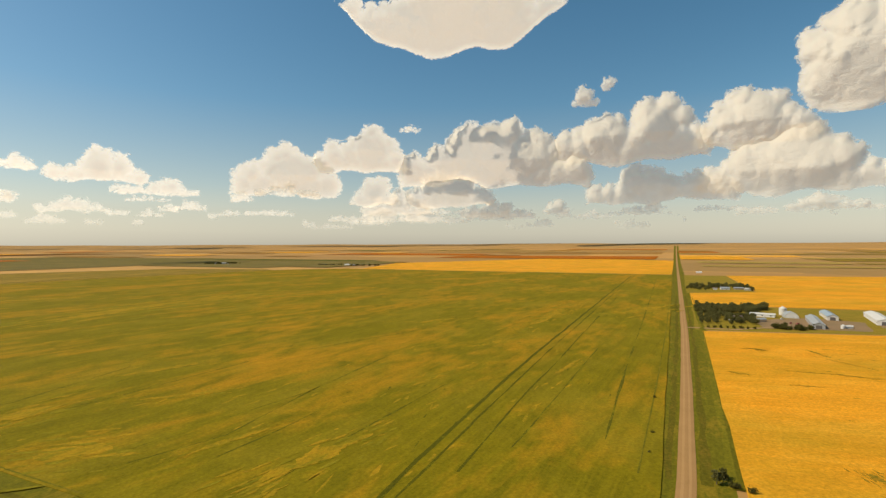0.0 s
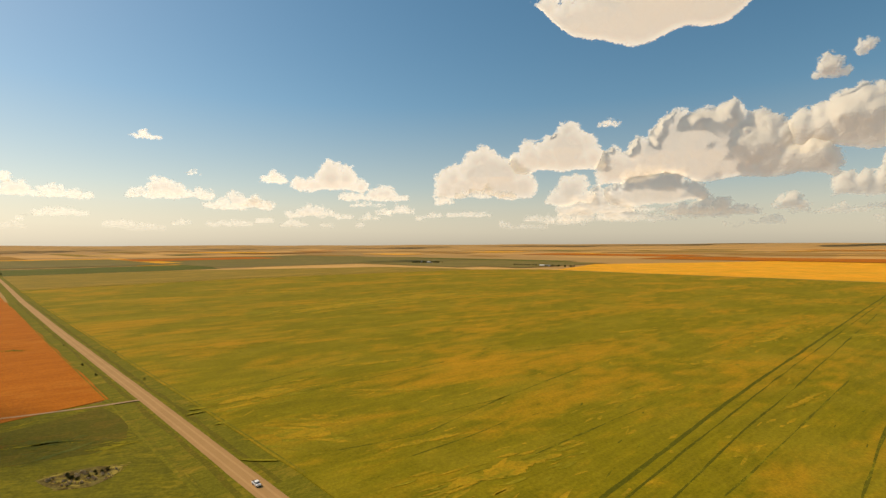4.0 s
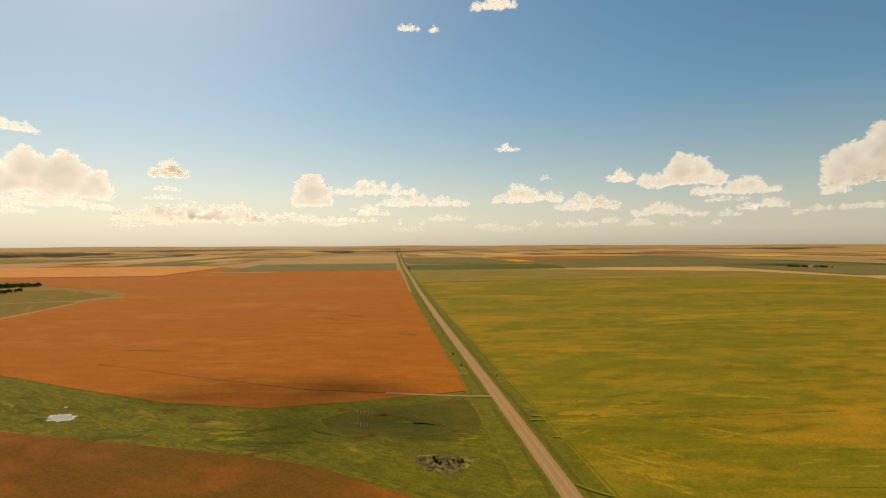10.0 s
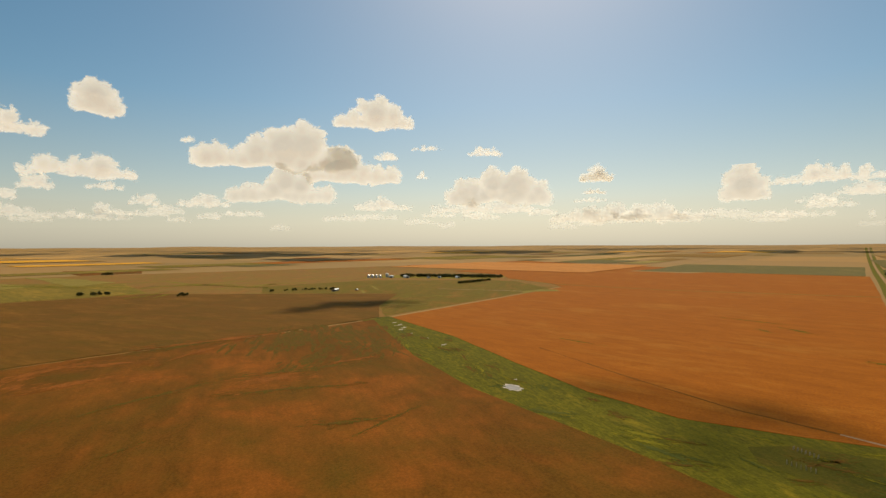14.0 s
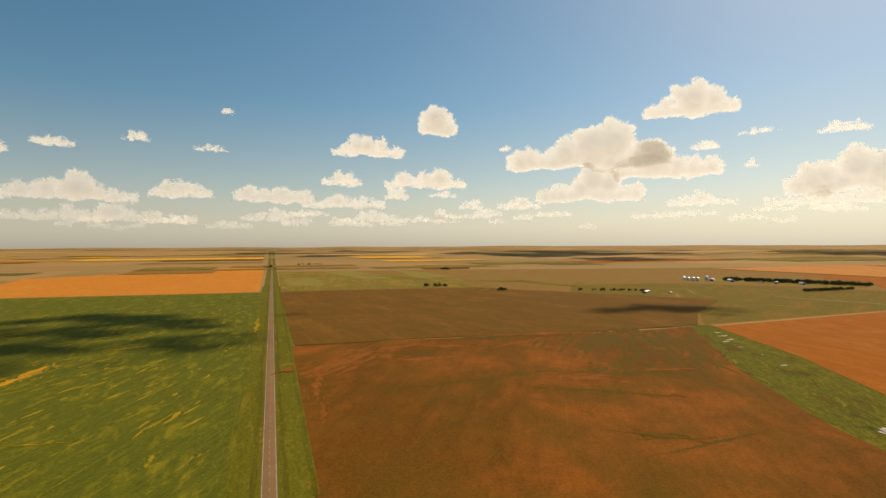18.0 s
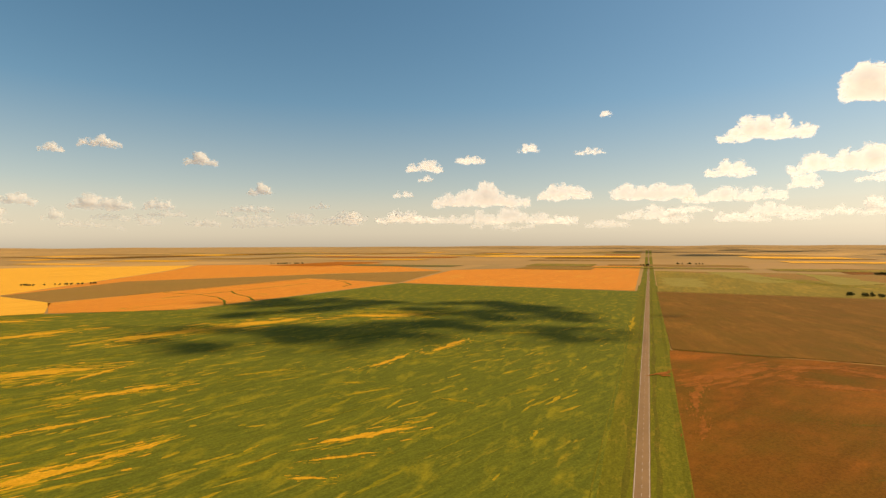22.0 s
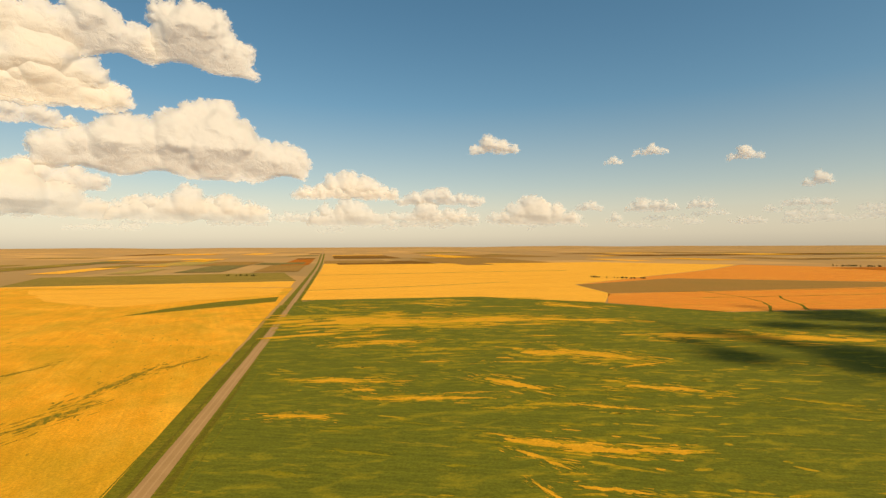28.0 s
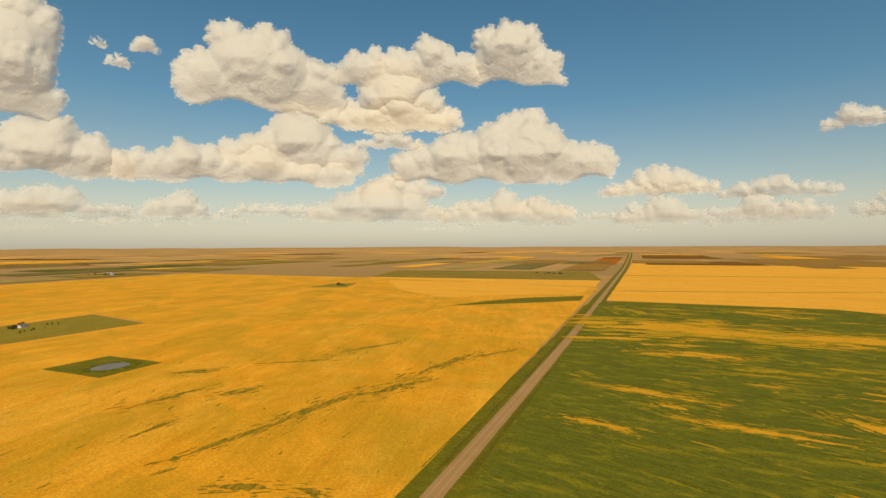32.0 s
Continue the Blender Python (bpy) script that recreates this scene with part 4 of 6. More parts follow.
field("home_lawn", [(19.6, 1070), (138.5, 1138), (133.3, 1690), (23.3, 1680)], "yard_grass", "green pasture round a farmhouse", 0.12, 2, "yard")
field("farm_ground", [(-1234, -1288), (-1297, -1206), (-1435, -903), (-1588, -906), (-1588, -1154), (-1367, -1355)], "yard_grass", "green yard ground round a distant farm", 0.15, 4, "yard")
field("pasture_field", [(-597, -552), (-877, -560), (-1262, -583), (-1204, -861), (-982, -1042), (-886, -798), (-693, -661)], "meadow", "green pasture with worn brown ground", 0.15, 6, "pasture")
field("meadow", [(-1181, -545), (-1200, -560), (-1298, -661), (-1400, -790), (-1380, -900), (-1153, -1176), (-825, -1244), (-700, -1060), (-886, -798), (-982, -1042), (-1204, -861)], "meadow", "green pasture below a distant farm", 0.17, 8, "pasture")
field("grass_swale", [(-335, -20), (-352, 0), (-368, 74), (-330, 80), (-300, 72), (-289, 58), (-298, 28), (-314, -12)], "rushes", "darker rank grass in the corner of the swale", 0.335, 7, "grass")
SWALE = [(-330, 62), (-318, 0), (-322, -60), (-345, -125), (-385, -215), (-450, -335), (-565, -540)]
rnd_s = random.Random(77)
for k in range(46):
    u = rnd_s.uniform(0, len(SWALE) - 1.01)
    (xa, ya), (xb, yb) = SWALE[int(u)], SWALE[int(u) + 1]
    x, y = xa + (xb - xa) * (u % 1) + rnd_s.gauss(0, 19), ya + (yb - ya) * (u % 1) + rnd_s.gauss(0, 8)
    ln, way = rnd_s.uniform(6, 26), math.atan2(yb - ya, xb - xa) + rnd_s.gauss(0, 0.3)
    mat, words = (("dull_weed", "brown weedy patch in the damp grass"), ("dark_green", "dark rushes in the damp grass"), ("yellowing", "bright yellow-green patch in the damp grass"))[k % 3]
    streaks("grass_streak", mat, [(x, y, x + ln * math.cos(way), y + ln * math.sin(way), rnd_s.uniform(1.2, 4.2))], words, 0.33, 900 + k)
streaks("weedy_ground", "dull_weed", [(-420, -540, -360, -470, 24), (-470, -505, -420, -440, 24), (-430, -400, -390, -365, 14), (-375, -420, -310, -380, 13), (-330, -350, -270, -372, 8), (-250, -560, -330, -555, 9)],
        "green weedy ground spreading into the fallow", 0.47, 760)
field("wheat_field", [(-1049, -556), (-1104, -562), (-1151, -514), (-1190, -540), (-1170, -575), (-1100, -585)], "pale_grass", "narrow pale hay strip behind the stubble", 0.47, 4)
for corners in ([(-224, -2340), (-360, -2330), (-438, -1765), (-321, -1697)], [(-551, -2330), (-611, -2150), (-645, -1766), (-497, -1661)], [(-60, -1900), (-170, -1850), (-160, -1480), (-60, -1500)]):
    field("pale_grass", corners, "pale_grass", "pale dry grass in the rangeland", 0.5, 30, "grass")
field("brown_field", [(-769, -2718), (-1069, -2639), (-923, -2274), (-707, -2284)], "fallow_red", "dark brown fallow in the far range", 0.5, 8)
streaks("meadow_streak", "pale_grass", [(-1041, -797, -1061, -729, 4), (-1061, -729, -1091, -649, 5), (-1091, -649, -1104, -568, 6), (-1104, -568, -1151, -518, 7), (-700, -640, -770, -600, 3), (-860, -700, -960, -640, 5),
                                        (-900, -930, -840, -860, 6), (-1010, -1010, -930, -900, 5), (-760, -820, -700, -760, 4), (-1180, -880, -1120, -960, 6)], "pale dry streak in the pasture", 0.2, 700)
streaks("meadow_streak", "yellowing", [(-487, -1286, -554, -1348, 5), (-502, -1209, -577, -1279, 5), (-500, -1152, -586, -1247, 4), (-457, -1187, -502, -1209, 4), (-490, -1700, -593, -1481, 7), (-665, -1481, -772, -1388, 8), (-761, -1366, -792, -1223, 8), (-380, -1905, -475, -1646, 9)], "yellow-green streak in the pasture", 0.55, 790)


# ---------------------------------------------------------------- trees and shrubs
def crown_bm(rnd, r, h, base, clumps, leaf):
    bm = bmesh.new()
    lobes = [(Vector((rnd.uniform(-0.5, 0.5) * r, rnd.uniform(-0.5, 0.5) * r, base + h * rnd.uniform(0.25, 0.8))), r * rnd.uniform(0.45, 0.75)) for _ in range(6)]
    for _ in range(clumps):
        c, q = rnd.choice(lobes)
        v = Vector((rnd.gauss(0, 1), rnd.gauss(0, 1), rnd.gauss(0, 1))).normalized()
        p = c + Vector((v.x * q, v.y * q, v.z * q * 0.85)) * rnd.uniform(0.7, 1.05)
        s = leaf * rnd.uniform(0.6, 1.3)
        m = Matrix.Translation(p) @ Euler((rnd.uniform(0, 6), rnd.uniform(0, 6), rnd.uniform(0, 6))).to_matrix().to_4x4() @ Matrix.Diagonal((s, s * 0.8, s * 0.45, 1))
        tip = [bm.verts.new(m @ Vector(t)) for t in ((1, 0, 0), (-0.4, 0.9, 0.1), (-0.6, -0.8, 0), (0.1, 0.1, 0.9), (0, -0.1, -0.9))]
        for f in ((0, 1, 3), (1, 2, 3), (2, 0, 3), (1, 0, 4), (2, 1, 4), (0, 2, 4)):
            bm.faces.new([tip[i] for i in f])
    return bm


def trunk_bm(rnd, h, r):
    bm = tube(bmesh.new(), (0, 0, -0.2), (0, 0, h * 0.55), r, r * 0.5, 7)
    for k in range(4):
        a = k * 1.57 + rnd.uniform(-0.4, 0.4)
        z = h * rnd.uniform(0.28, 0.5)
        tube(bm, (0, 0, z), (math.cos(a) * h * 0.22, math.sin(a) * h * 0.22, z + h * 0.25), r * 0.4, r * 0.12, 5)
    return bm


TREES = {}


def plant_master(key, name, h, r, clumps, leaf, mat, label, category):
    rnd = random.Random(key)
    parts = (mesh_of("trunk", trunk_bm(rnd, h, 0.035 * h), M["bark"]), mesh_of("crown", crown_bm(rnd, r, h * 0.85, h * 0.12, clumps, leaf), M[mat]))
    TREES[key] = (name, parts, label, category)


for i in range(4):
    plant_master("broad%d" % i, "tree", 9, 3.6, 190, 0.95, "leaf", "dark green broadleaf shelterbelt tree", "tree")
for i in range(2):
    plant_master("shrub%d" % i, "shrub", 3.4, 2.2, 120, 0.55, "leaf_olive", "rounded olive green shrub", "shrub")
for i in range(3):
    plant_master("grey%d" % i, "shrub", 3.0, 2.0, 90, 0.5, "leaf_grey", "bleached grey dead shrub", "shrub")


def plant(key, x, y, s, turn, group, label="", base=None):
    name, parts, lab, cat = TREES[key]
    ob = empty(name, pose(x, y, zg(x, y) if base is None else base, 0, 0, turn) @ Matrix.Scale(s, 4), label or lab, cat, group)
    for me in parts:
        part(me.name.split(".")[0], me, None, ob)
    return ob


def grove(seed, n, corners, group, label="", size=(0.7, 1.15), key="broad", base=0.12):
    """Trees scattered within a four-cornered stretch of ground; far groves are one joined wood."""
    rnd = random.Random(seed)
    a, b, c, d = (Vector(p) for p in corners)
    kinds = [k for k in TREES if k.startswith(key)]
    far = a.length > 950
    wood = bmesh.new()
    for i in range(n):
        u, v = rnd.random(), rnd.random()
        p = a.lerp(b, u).lerp(d.lerp(c, u), v)
        kind, s, turn = rnd.choice(kinds), rnd.uniform(*size), rnd.uniform(0, 360)
        if not far:
            plant(kind, p.x, p.y, s, turn, group, label, base + zg(p.x, p.y))
            continue
        m = pose(p.x, p.y, base + zg(p.x, p.y), 0, 0, turn) @ Matrix.Scale(s, 4)
        for slot, me in enumerate(TREES[kind][1]):
            n0, f0 = len(wood.verts), len(wood.faces)
            wood.from_mesh(me)
            wood.verts.ensure_lookup_table()
            wood.faces.ensure_lookup_table()
            for v2 in wood.verts[n0:]:
                v2.co = m @ v2.co
            for f2 in wood.faces[f0:]:
                f2.material_index = slot
    if far:
        mat = {"broad": "leaf", "shrub": "leaf_olive", "grey": "leaf_grey"}[key]
        thing("woodland", wood, (M["bark"], M[mat]), label, "trees", group, "stuff")
    else:
        wood.free()


grove(1, 120, [(25.7, 752), (91.7, 775), (123.6, 852), (25.7, 846)], "farmyard shelterbelt", "dark green shelterbelt tree beside the farmyard", (0.8, 1.15))
grove(2, 78, [(27.7, 664), (85.7, 674), (89.7, 742), (26.7, 752)], "farmyard trees", "dark green yard tree beside the farmhouse", (0.6, 1.0))
grove(3, 62, [(25.5, 1186), (141.5, 1192), (133.5, 1260), (24.5, 1290)], "farmhouse grove", "dark green tree sheltering a farmhouse", (0.75, 1.25))
grove(33, 14, [(23.5, 1140), (61.5, 1146), (59.5, 1184), (23.5, 1186)], "farmhouse grove", "dark green tree sheltering a farmhouse", (0.6, 1.0))
grove(34, 8, [(131.5, 1140), (145.5, 1150), (142.5, 1190), (127.5, 1192)], "farmhouse grove", "dark green tree at the wheat edge", (0.6, 1.0))
for i in range(8):
    plant("shrub%d" % (i % 2), 33 + i * 6.4, 634 + i * 0.9, 0.8 + 0.1 * (i % 3), i * 40, "driveway shrubs", "clipped dark shrub along the driveway", 0.12)
grove(4, 24, [(96.7, 650), (130.7, 644), (133.7, 664), (99.7, 666)], "yard shrubs", "dark green shrub at the yard edge", (1.0, 1.8), "shrub")
grove(44, 7, [(107.7, 654), (129.7, 650), (129.7, 662), (109.7, 662)], "yard trees", "low dark tree at the yard edge", (0.45, 0.6))
plant("broad1", 14.4, 221, 0.62, 40, "roadside bushes", "leafy green bush in the ditch", 0.03)
plant("shrub0", 17.4, 226, 1.15, 90, "roadside bushes", "leafy green bush in the ditch", 0.03)
plant("shrub1", 20.4, 219, 0.9, 10, "roadside bushes", "low green bush at the wheat edge", 0.03)
plant("shrub1", 25.9, 217, 0.7, 60, "roadside bushes", "low green bush at the wheat edge", 0.45)
for i, (x, y) in enumerate(((-10.6, 242), (-9.9, 268), (-11.1, 330), (-425, 111.1), (-464, 88), (-512, 86.8), (-627, 90), (-550, 118.2))):
    plant("shrub%d" % (i % 2), x if x > -20 else x, y, 0.35 + 0.08 * (i % 3), i * 50, "roadside bushes", "small green bush on the road verge", 0.05)
plant("broad0", -2374, 139.6, 1.25, 10, "road trees", "lone dark tree beside the gravel road")
plant("broad2", -2363, 142.8, 1.0, 80, "road trees", "lone dark tree beside the gravel road")
grove(5, 9, [(-25.8, -2865), (16.3, -2855), (14.3, -2825), (-23.8, -2825)], "road trees", "dark tree where the paved road meets the skyline", (1.0, 1.5), base=0)
grove(6, 14, [(-156, -3034), (-306, -3024), (-306, -3009), (-156, -3019)], "far tree row", "dark tree in a far shelterbelt", (0.9, 1.2), base=0)
grove(7, 15, [(-479, -1319), (-421, -1351), (-416, -1341), (-470, -1307)], "pasture trees", "dark tree in a pasture clump", (0.8, 1.35), base=0)
grove(8, 7, [(-575, -1157), (-545, -1152), (-545, -1139), (-573, -1143)], "pasture trees", "dark tree in a pasture clump", (0.7, 1.1), base=0)
grove(9, 26, [(-738, -1088), (-891, -1004), (-886, -994), (-733, -1076)], "old yard trees", "dark tree in an old yard row", (0.5, 0.9), base=0.1)
grove(10, 14, [(-813, -2278), (-774, -2269), (-774, -2249), (-813, -2258)], "far trees", "dark tree in a far clump", (1.0, 1.4), base=0)
grove(11, 260, [(-1349, -1217), (-1511, -895), (-1540, -915), (-1392, -1244)], "farm shelterbelt", "dark green tree in a farm shelterbelt", (0.9, 1.45), base=0.15)
grove(12, 60, [(-1213, -865), (-1377, -868), (-1386, -845), (-1204, -846)], "farm shelterbelt", "dark green tree in a farm shelterbelt", (0.7, 1.0), base=0.15)
grove(13, 30, [(-2029, 1976), (-2145, 1852), (-2125, 1832), (-2014, 1956)], "far farm trees", "dark tree round a far farm", (0.9, 1.5), base=0)
grove(14, 36, [(-1181, 1952), (-1555, 1966), (-1556, 2001), (-1201, 1992)], "far farm trees", "dark tree round a far farm", (0.8, 1.2), base=0.45)
grove(15, 26, [(1553, -1057), (1682, -924), (1671, -909), (1543, -1042)], "far tree row", "dark tree in a row between fields", (0.6, 0.9), base=0.1)
grove(16, 12, [(2102, 268), (2158, 396), (2148, 399), (2091, 273)], "far tree row", "dark tree in a far row", (0.6, 1.0), base=0.45)
grove(17, 14, [(1320, 790), (1384, 857), (1369, 869), (1307, 801)], "field trees", "dark green tree in a weedy hollow", (0.5, 0.85), base=0.45)
grove(18, 22, [(2017, -2392), (1850, -2527), (1840, -2512), (2006, -2382)], "far tree row", "dark tree in a far shelterbelt", (0.9, 1.2), base=0.2)
grove(19, 22, [(1580, 2013), (1551, 2151), (1491, 2141), (1531, 2003)], "far farm trees", "dark tree round a far farm", (0.5, 1.0), base=0)
grove(20, 12, [(485, 838), (520, 862), (512, 870), (480, 850)], "yard trees", "dark tree beside a small farmhouse", (0.5, 0.8))
grove(21, 10, [(470, 790), (560, 838), (550, 855), (465, 796)], "yard shrubs", "olive shrub in a grassy yard", (0.5, 0.9), "shrub")
grove(22, 10, [(380, 770), (430, 800), (425, 806), (376, 776)], "yard shrubs", "olive shrub in a grassy yard", (0.6, 1.1), "shrub")
grove(23, 30, [(-272, 35), (-265, 62), (-253, 55), (-256, 40)], "hollow scrub", "bleached grey shrub in a dry hollow", (0.22, 0.5), "grey", base=0.2)
grove(24, 12, [(-270, 42), (-263, 58), (-257, 53), (-262, 42)], "hollow scrub", "dark green shrub in a dry hollow", (0.3, 0.5), "shrub", base=0.2)


# ---------------------------------------------------------------- buildings
def gable_roof(bm, length, width, rise, z, over=0.5, thick=0.25):
    for s in (-1, 1):
        a = [(-length / 2 - over, 0, z + rise), (length / 2 + over, 0, z + rise), (length / 2 + over, s * (width / 2 + over), z - 0.15), (-length / 2 - over, s * (width / 2 + over), z - 0.15)]
        lo = [bm.verts.new(p) for p in a]
        hi = [bm.verts.new((p[0], p[1], p[2] + thick)) for p in a]
        bm.faces.new(hi)
        bm.faces.new(lo[::-1])
        for i in range(4):
            j = (i + 1) % 4
            bm.faces.new((lo[i], lo[j], hi[j], hi[i]))
    bmesh.ops.recalc_face_normals(bm, faces=bm.faces[:])
    return bm


def gable_walls(length, width, height, rise):
    bm = bmesh.new()
    prof = [(-width / 2, 0), (width / 2, 0), (width / 2, height), (0, height + rise), (-width / 2, height)]
    ends = [[bm.verts.new((x, y, z)) for y, z in prof] for x in (-length / 2, length / 2)]
    bm.faces.new(ends[0])
    bm.faces.new(ends[1][::-1])
    for i in range(5):
        j = (i + 1) % 5
        bm.faces.new((ends[0][i], ends[0][j], ends[1][j], ends[1][i]))
    bmesh.ops.recalc_face_normals(bm, faces=bm.faces[:])
    return bm


def shed(x, y, turn, length, width, height, rise, wall, roof, label, end_door="dark_door", side_doors=0, group="farm sheds", base=0.12, name="machine_shed"):
    ob = empty(name, pose(x, y, base + zg(x, y), 0, 0, turn), label, "shed", group)
    part("wall", gable_walls(length, width, height, rise), M[wall], ob)
    part("roof", gable_roof(bmesh.new(), length, width, rise, height), M[roof], ob)
    for s in (-1, 1):
        part("door", boxed(s * (length / 2 + 0.05), 0, height * 0.42, 0.12, width * 0.5, height * 0.84, bevel=0.03), M[end_door], ob, "wide sliding end door")
    for k in range(side_doors):
        px = (k + 0.5) / side_doors * length - length / 2
        for s in (-1, 1):
            part("window", boxed(px, s * (width / 2 + 0.04), height * 0.55, 1.4, 0.1, 1.0, bevel=0.02), M["glass_dark"], ob)
    part("ridge_cap", boxed(0, 0, height + rise + 0.27, length + 1.0, 0.5, 0.1), M[roof], ob)
    return ob


def quonset(x, y, turn, length, radius, label, wall, roof, base=0.12):
    ob = empty("arched_shed", pose(x, y, base, 0, 0, turn), label, "shed", "farm sheds")
    bm = bmesh.new()
    n = 14
    arc = [(radius * math.cos(math.pi * i / n), radius * 0.92 * math.sin(math.pi * i / n)) for i in range(n + 1)]
    rows = [[bm.verts.new((x0, yy, zz)) for yy, zz in arc] for x0 in np.linspace(-length / 2, length / 2, 9)]
    for a, b in zip(rows, rows[1:]):
        for i in range(n):
            bm.faces.new((a[i], a[i + 1], b[i + 1], b[i]))
    bmesh.ops.recalc_face_normals(bm, faces=bm.faces[:])
    part("roof", bm, M[roof], ob)
    for x0 in (-length / 2, length / 2):
        bm = bmesh.new()
        bm.faces.new([bm.verts.new((x0 * 0.995, yy * 0.99, zz * 0.99)) for yy, zz in arc])
        r = bmesh.ops.extrude_face_region(bm, geom=bm.faces[:])
        bmesh.ops.translate(bm, vec=(-0.15 if x0 > 0 else 0.15, 0, 0), verts=[v for v in r["geom"] if isinstance(v, bmesh.types.BMVert)])
        part("end_wall", bm, M[wall], ob)
    for k in (-1, 0, 1):
        for x0 in (-length / 2, length / 2):
            part("door", boxed(x0 + (0.06 if x0 > 0 else -0.06), k * radius * 0.5, 1.7, 0.1, radius * 0.4, 3.4, bevel=0.03), M["white_paint"], ob, "pale overhead door")
    return ob


def grain_bin(x, y, r, h, base=0.12, label="round galvanised grain bin with a cone roof", mat="galvanised"):
    ob = empty("grain_bin", pose(x, y, base + zg(x, y)), label, "grain bin", "grain bins")
    bm = bmesh.new()
    for k in range(10):
        tube(bm, (0, 0, h * k / 10), (0, 0, h * (k + 0.5) / 10), r, r * 1.012, 24)
        tube(bm, (0, 0, h * (k + 0.5) / 10), (0, 0, h * (k + 1) / 10), r * 1.012, r, 24)
    part("wall", bm, M[mat], ob)
    part("roof", tube(bmesh.new(), (0, 0, h), (0, 0, h + r * 0.55), r * 1.05, r * 0.12, 24), M[mat], ob)
    part("cap", tube(bmesh.new(), (0, 0, h + r * 0.55), (0, 0, h + r * 0.65), r * 0.16, r * 0.13, 12), M["white_steel"], ob)
    part("door", boxed(0, -r * 1.0, 1.0, 0.8, 0.16, 1.8, bevel=0.02), M["grey_steel"], ob)
    part("ladder", boxed(r * 1.02, 0, h / 2, 0.1, 0.5, h), M["grey_steel"], ob)
    return ob


def house(x, y, turn, length, width, wall, roof, label, base=0.12):
    ob = empty("farmhouse", pose(x, y, base + zg(x, y), 0, 0, turn), label, "house", "farmhouses")
    part("wall", gable_walls(length, width, 3.0, 2.2), M[wall], ob)
    part("roof", gable_roof(bmesh.new(), length, width, 2.2, 3.0), M[roof], ob)
    part("chimney", boxed(length * 0.2, 0.6, 5.6, 0.8, 0.8, 1.8, bevel=0.04), M["brown_shingle"], ob)
    for s in (-1, 1):
        for k in (-0.32, 0.0, 0.32):
            w = part("window", boxed(k * length, s * (width / 2 + 0.03), 1.7, 1.3, 0.1, 1.2, bevel=0.02), M["white_paint"], ob)
            part("pane", boxed(k * length, s * (width / 2 + 0.08), 1.7, 1.05, 0.05, 0.95), M["glass_dark"], w)
    part("door", boxed(length * 0.14, -width / 2 - 0.05, 1.05, 0.95, 0.1, 2.1, bevel=0.02), M["dark_door"], ob)
    part("porch", boxed(length * 0.14, -width / 2 - 1.2, 0.2, 3.0, 2.2, 0.4, bevel=0.05), M["wood_grey"], ob)
    return ob


quonset(130.7, 760, 90, 18, 7.8, "arched workshop with a pale front and three doors", "white_steel", "grey_steel")
shed(100.7, 757, -14, 27, 8, 3.2, 1.2, "white_paint", "white_steel", "long low white-roofed cattle shed", side_doors=3)
shed(144.7, 706, 84, 78, 11, 4.6, 2.2, "grey_steel", "grey_steel", "long machine shed with a pale steel roof", side_doors=4)
shed(173, 775, 86, 56, 11, 4.6, 2.4, "white_steel", "blue_roof", "blue-roofed shed with white gable ends", side_doors=3)
shed(219, 765, 83, 86, 15, 5.0, 2.4, "white_paint", "white_steel", "very long white barn with a white roof", side_doors=8, name="barn")
grain_bin(126.7, 785, 4.2, 8.5, label="white grain bin behind the workshop", mat="white_steel")
grain_bin(165, 681, 2.2, 3.2, 0.2, "short white water tank in the yard", "white_steel")
shed(171, 684, 10, 6, 4, 2.4, 0.9, "white_paint", "white_steel", "small white garden shed", name="small_shed")
house(65.7, 712, 12, 15, 9, "white_paint", "brown_shingle", "white farmhouse among trees")
shed(91.7, 706, 30, 10, 7, 3, 1.4, "tan_siding", "grey_steel", "small tan garage with a grey roof", name="garage")
house(91.5, 1178, 8, 16, 9, "white_paint", "grey_steel", "white farmhouse with a grey roof by a grove")
shed(116.5, 1188, 8, 17, 8, 3.2, 1.4, "tan_siding", "grey_steel", "long tan shed beside a farmhouse", side_doors=3)
shed(133.5, 1176, 12, 14, 8, 3.0, 1.4, "white_paint", "white_steel", "small white shed beside a farmhouse")
shed(73.5, 1174, 0, 8, 6, 2.8, 1.2, "white_paint", "brown_shingle", "small white shed with a brown roof", name="small_shed")
shed(69.3, 1826, 0, 16, 7, 3.5, 1.5, "white_paint", "white_steel", "lone white shed beside the north road", base=0.05)
house(503, 848, 20, 13, 9, "white_paint", "brown_shingle", "small farmhouse with a dark roof in a grassy yard")
shed(392, 758, 25, 14, 8, 3, 1.4, "white_paint", "white_steel", "white shed in a grassy yard", name="small_shed")
shed(404, 742, 25, 24, 7, 3, 1.2, "white_paint", "grey_steel", "long white shed in a grassy yard", side_doors=2)
for i in range(4):
    grain_bin(-1256 - i * 6, -1275 + i * 12.5, 5.2, 9.0, 0.15)
shed(-1312, -1221, 40, 34, 15, 5, 2.6, "white_steel", "white_steel", "white steel farm shed near grain bins", side_doors=2)
shed(-1341, -1177, 52, 46, 15, 5, 2.6, "white_paint", "white_steel", "long white farm shed near grain bins", side_doors=3)
grain_bin(-1319, -1248, 5.5, 12, 0.15, "tall white grain bin at the farm", "white_steel")
house(-1376, -1105, 50, 16, 10, "white_paint", "brown_shingle", "white farmhouse beside a shelterbelt")
shed(-1425, -1017, 50, 30, 12, 4, 2.0, "white_paint", "grey_steel", "grey-roofed shed beside a shelterbelt", side_doors=2)
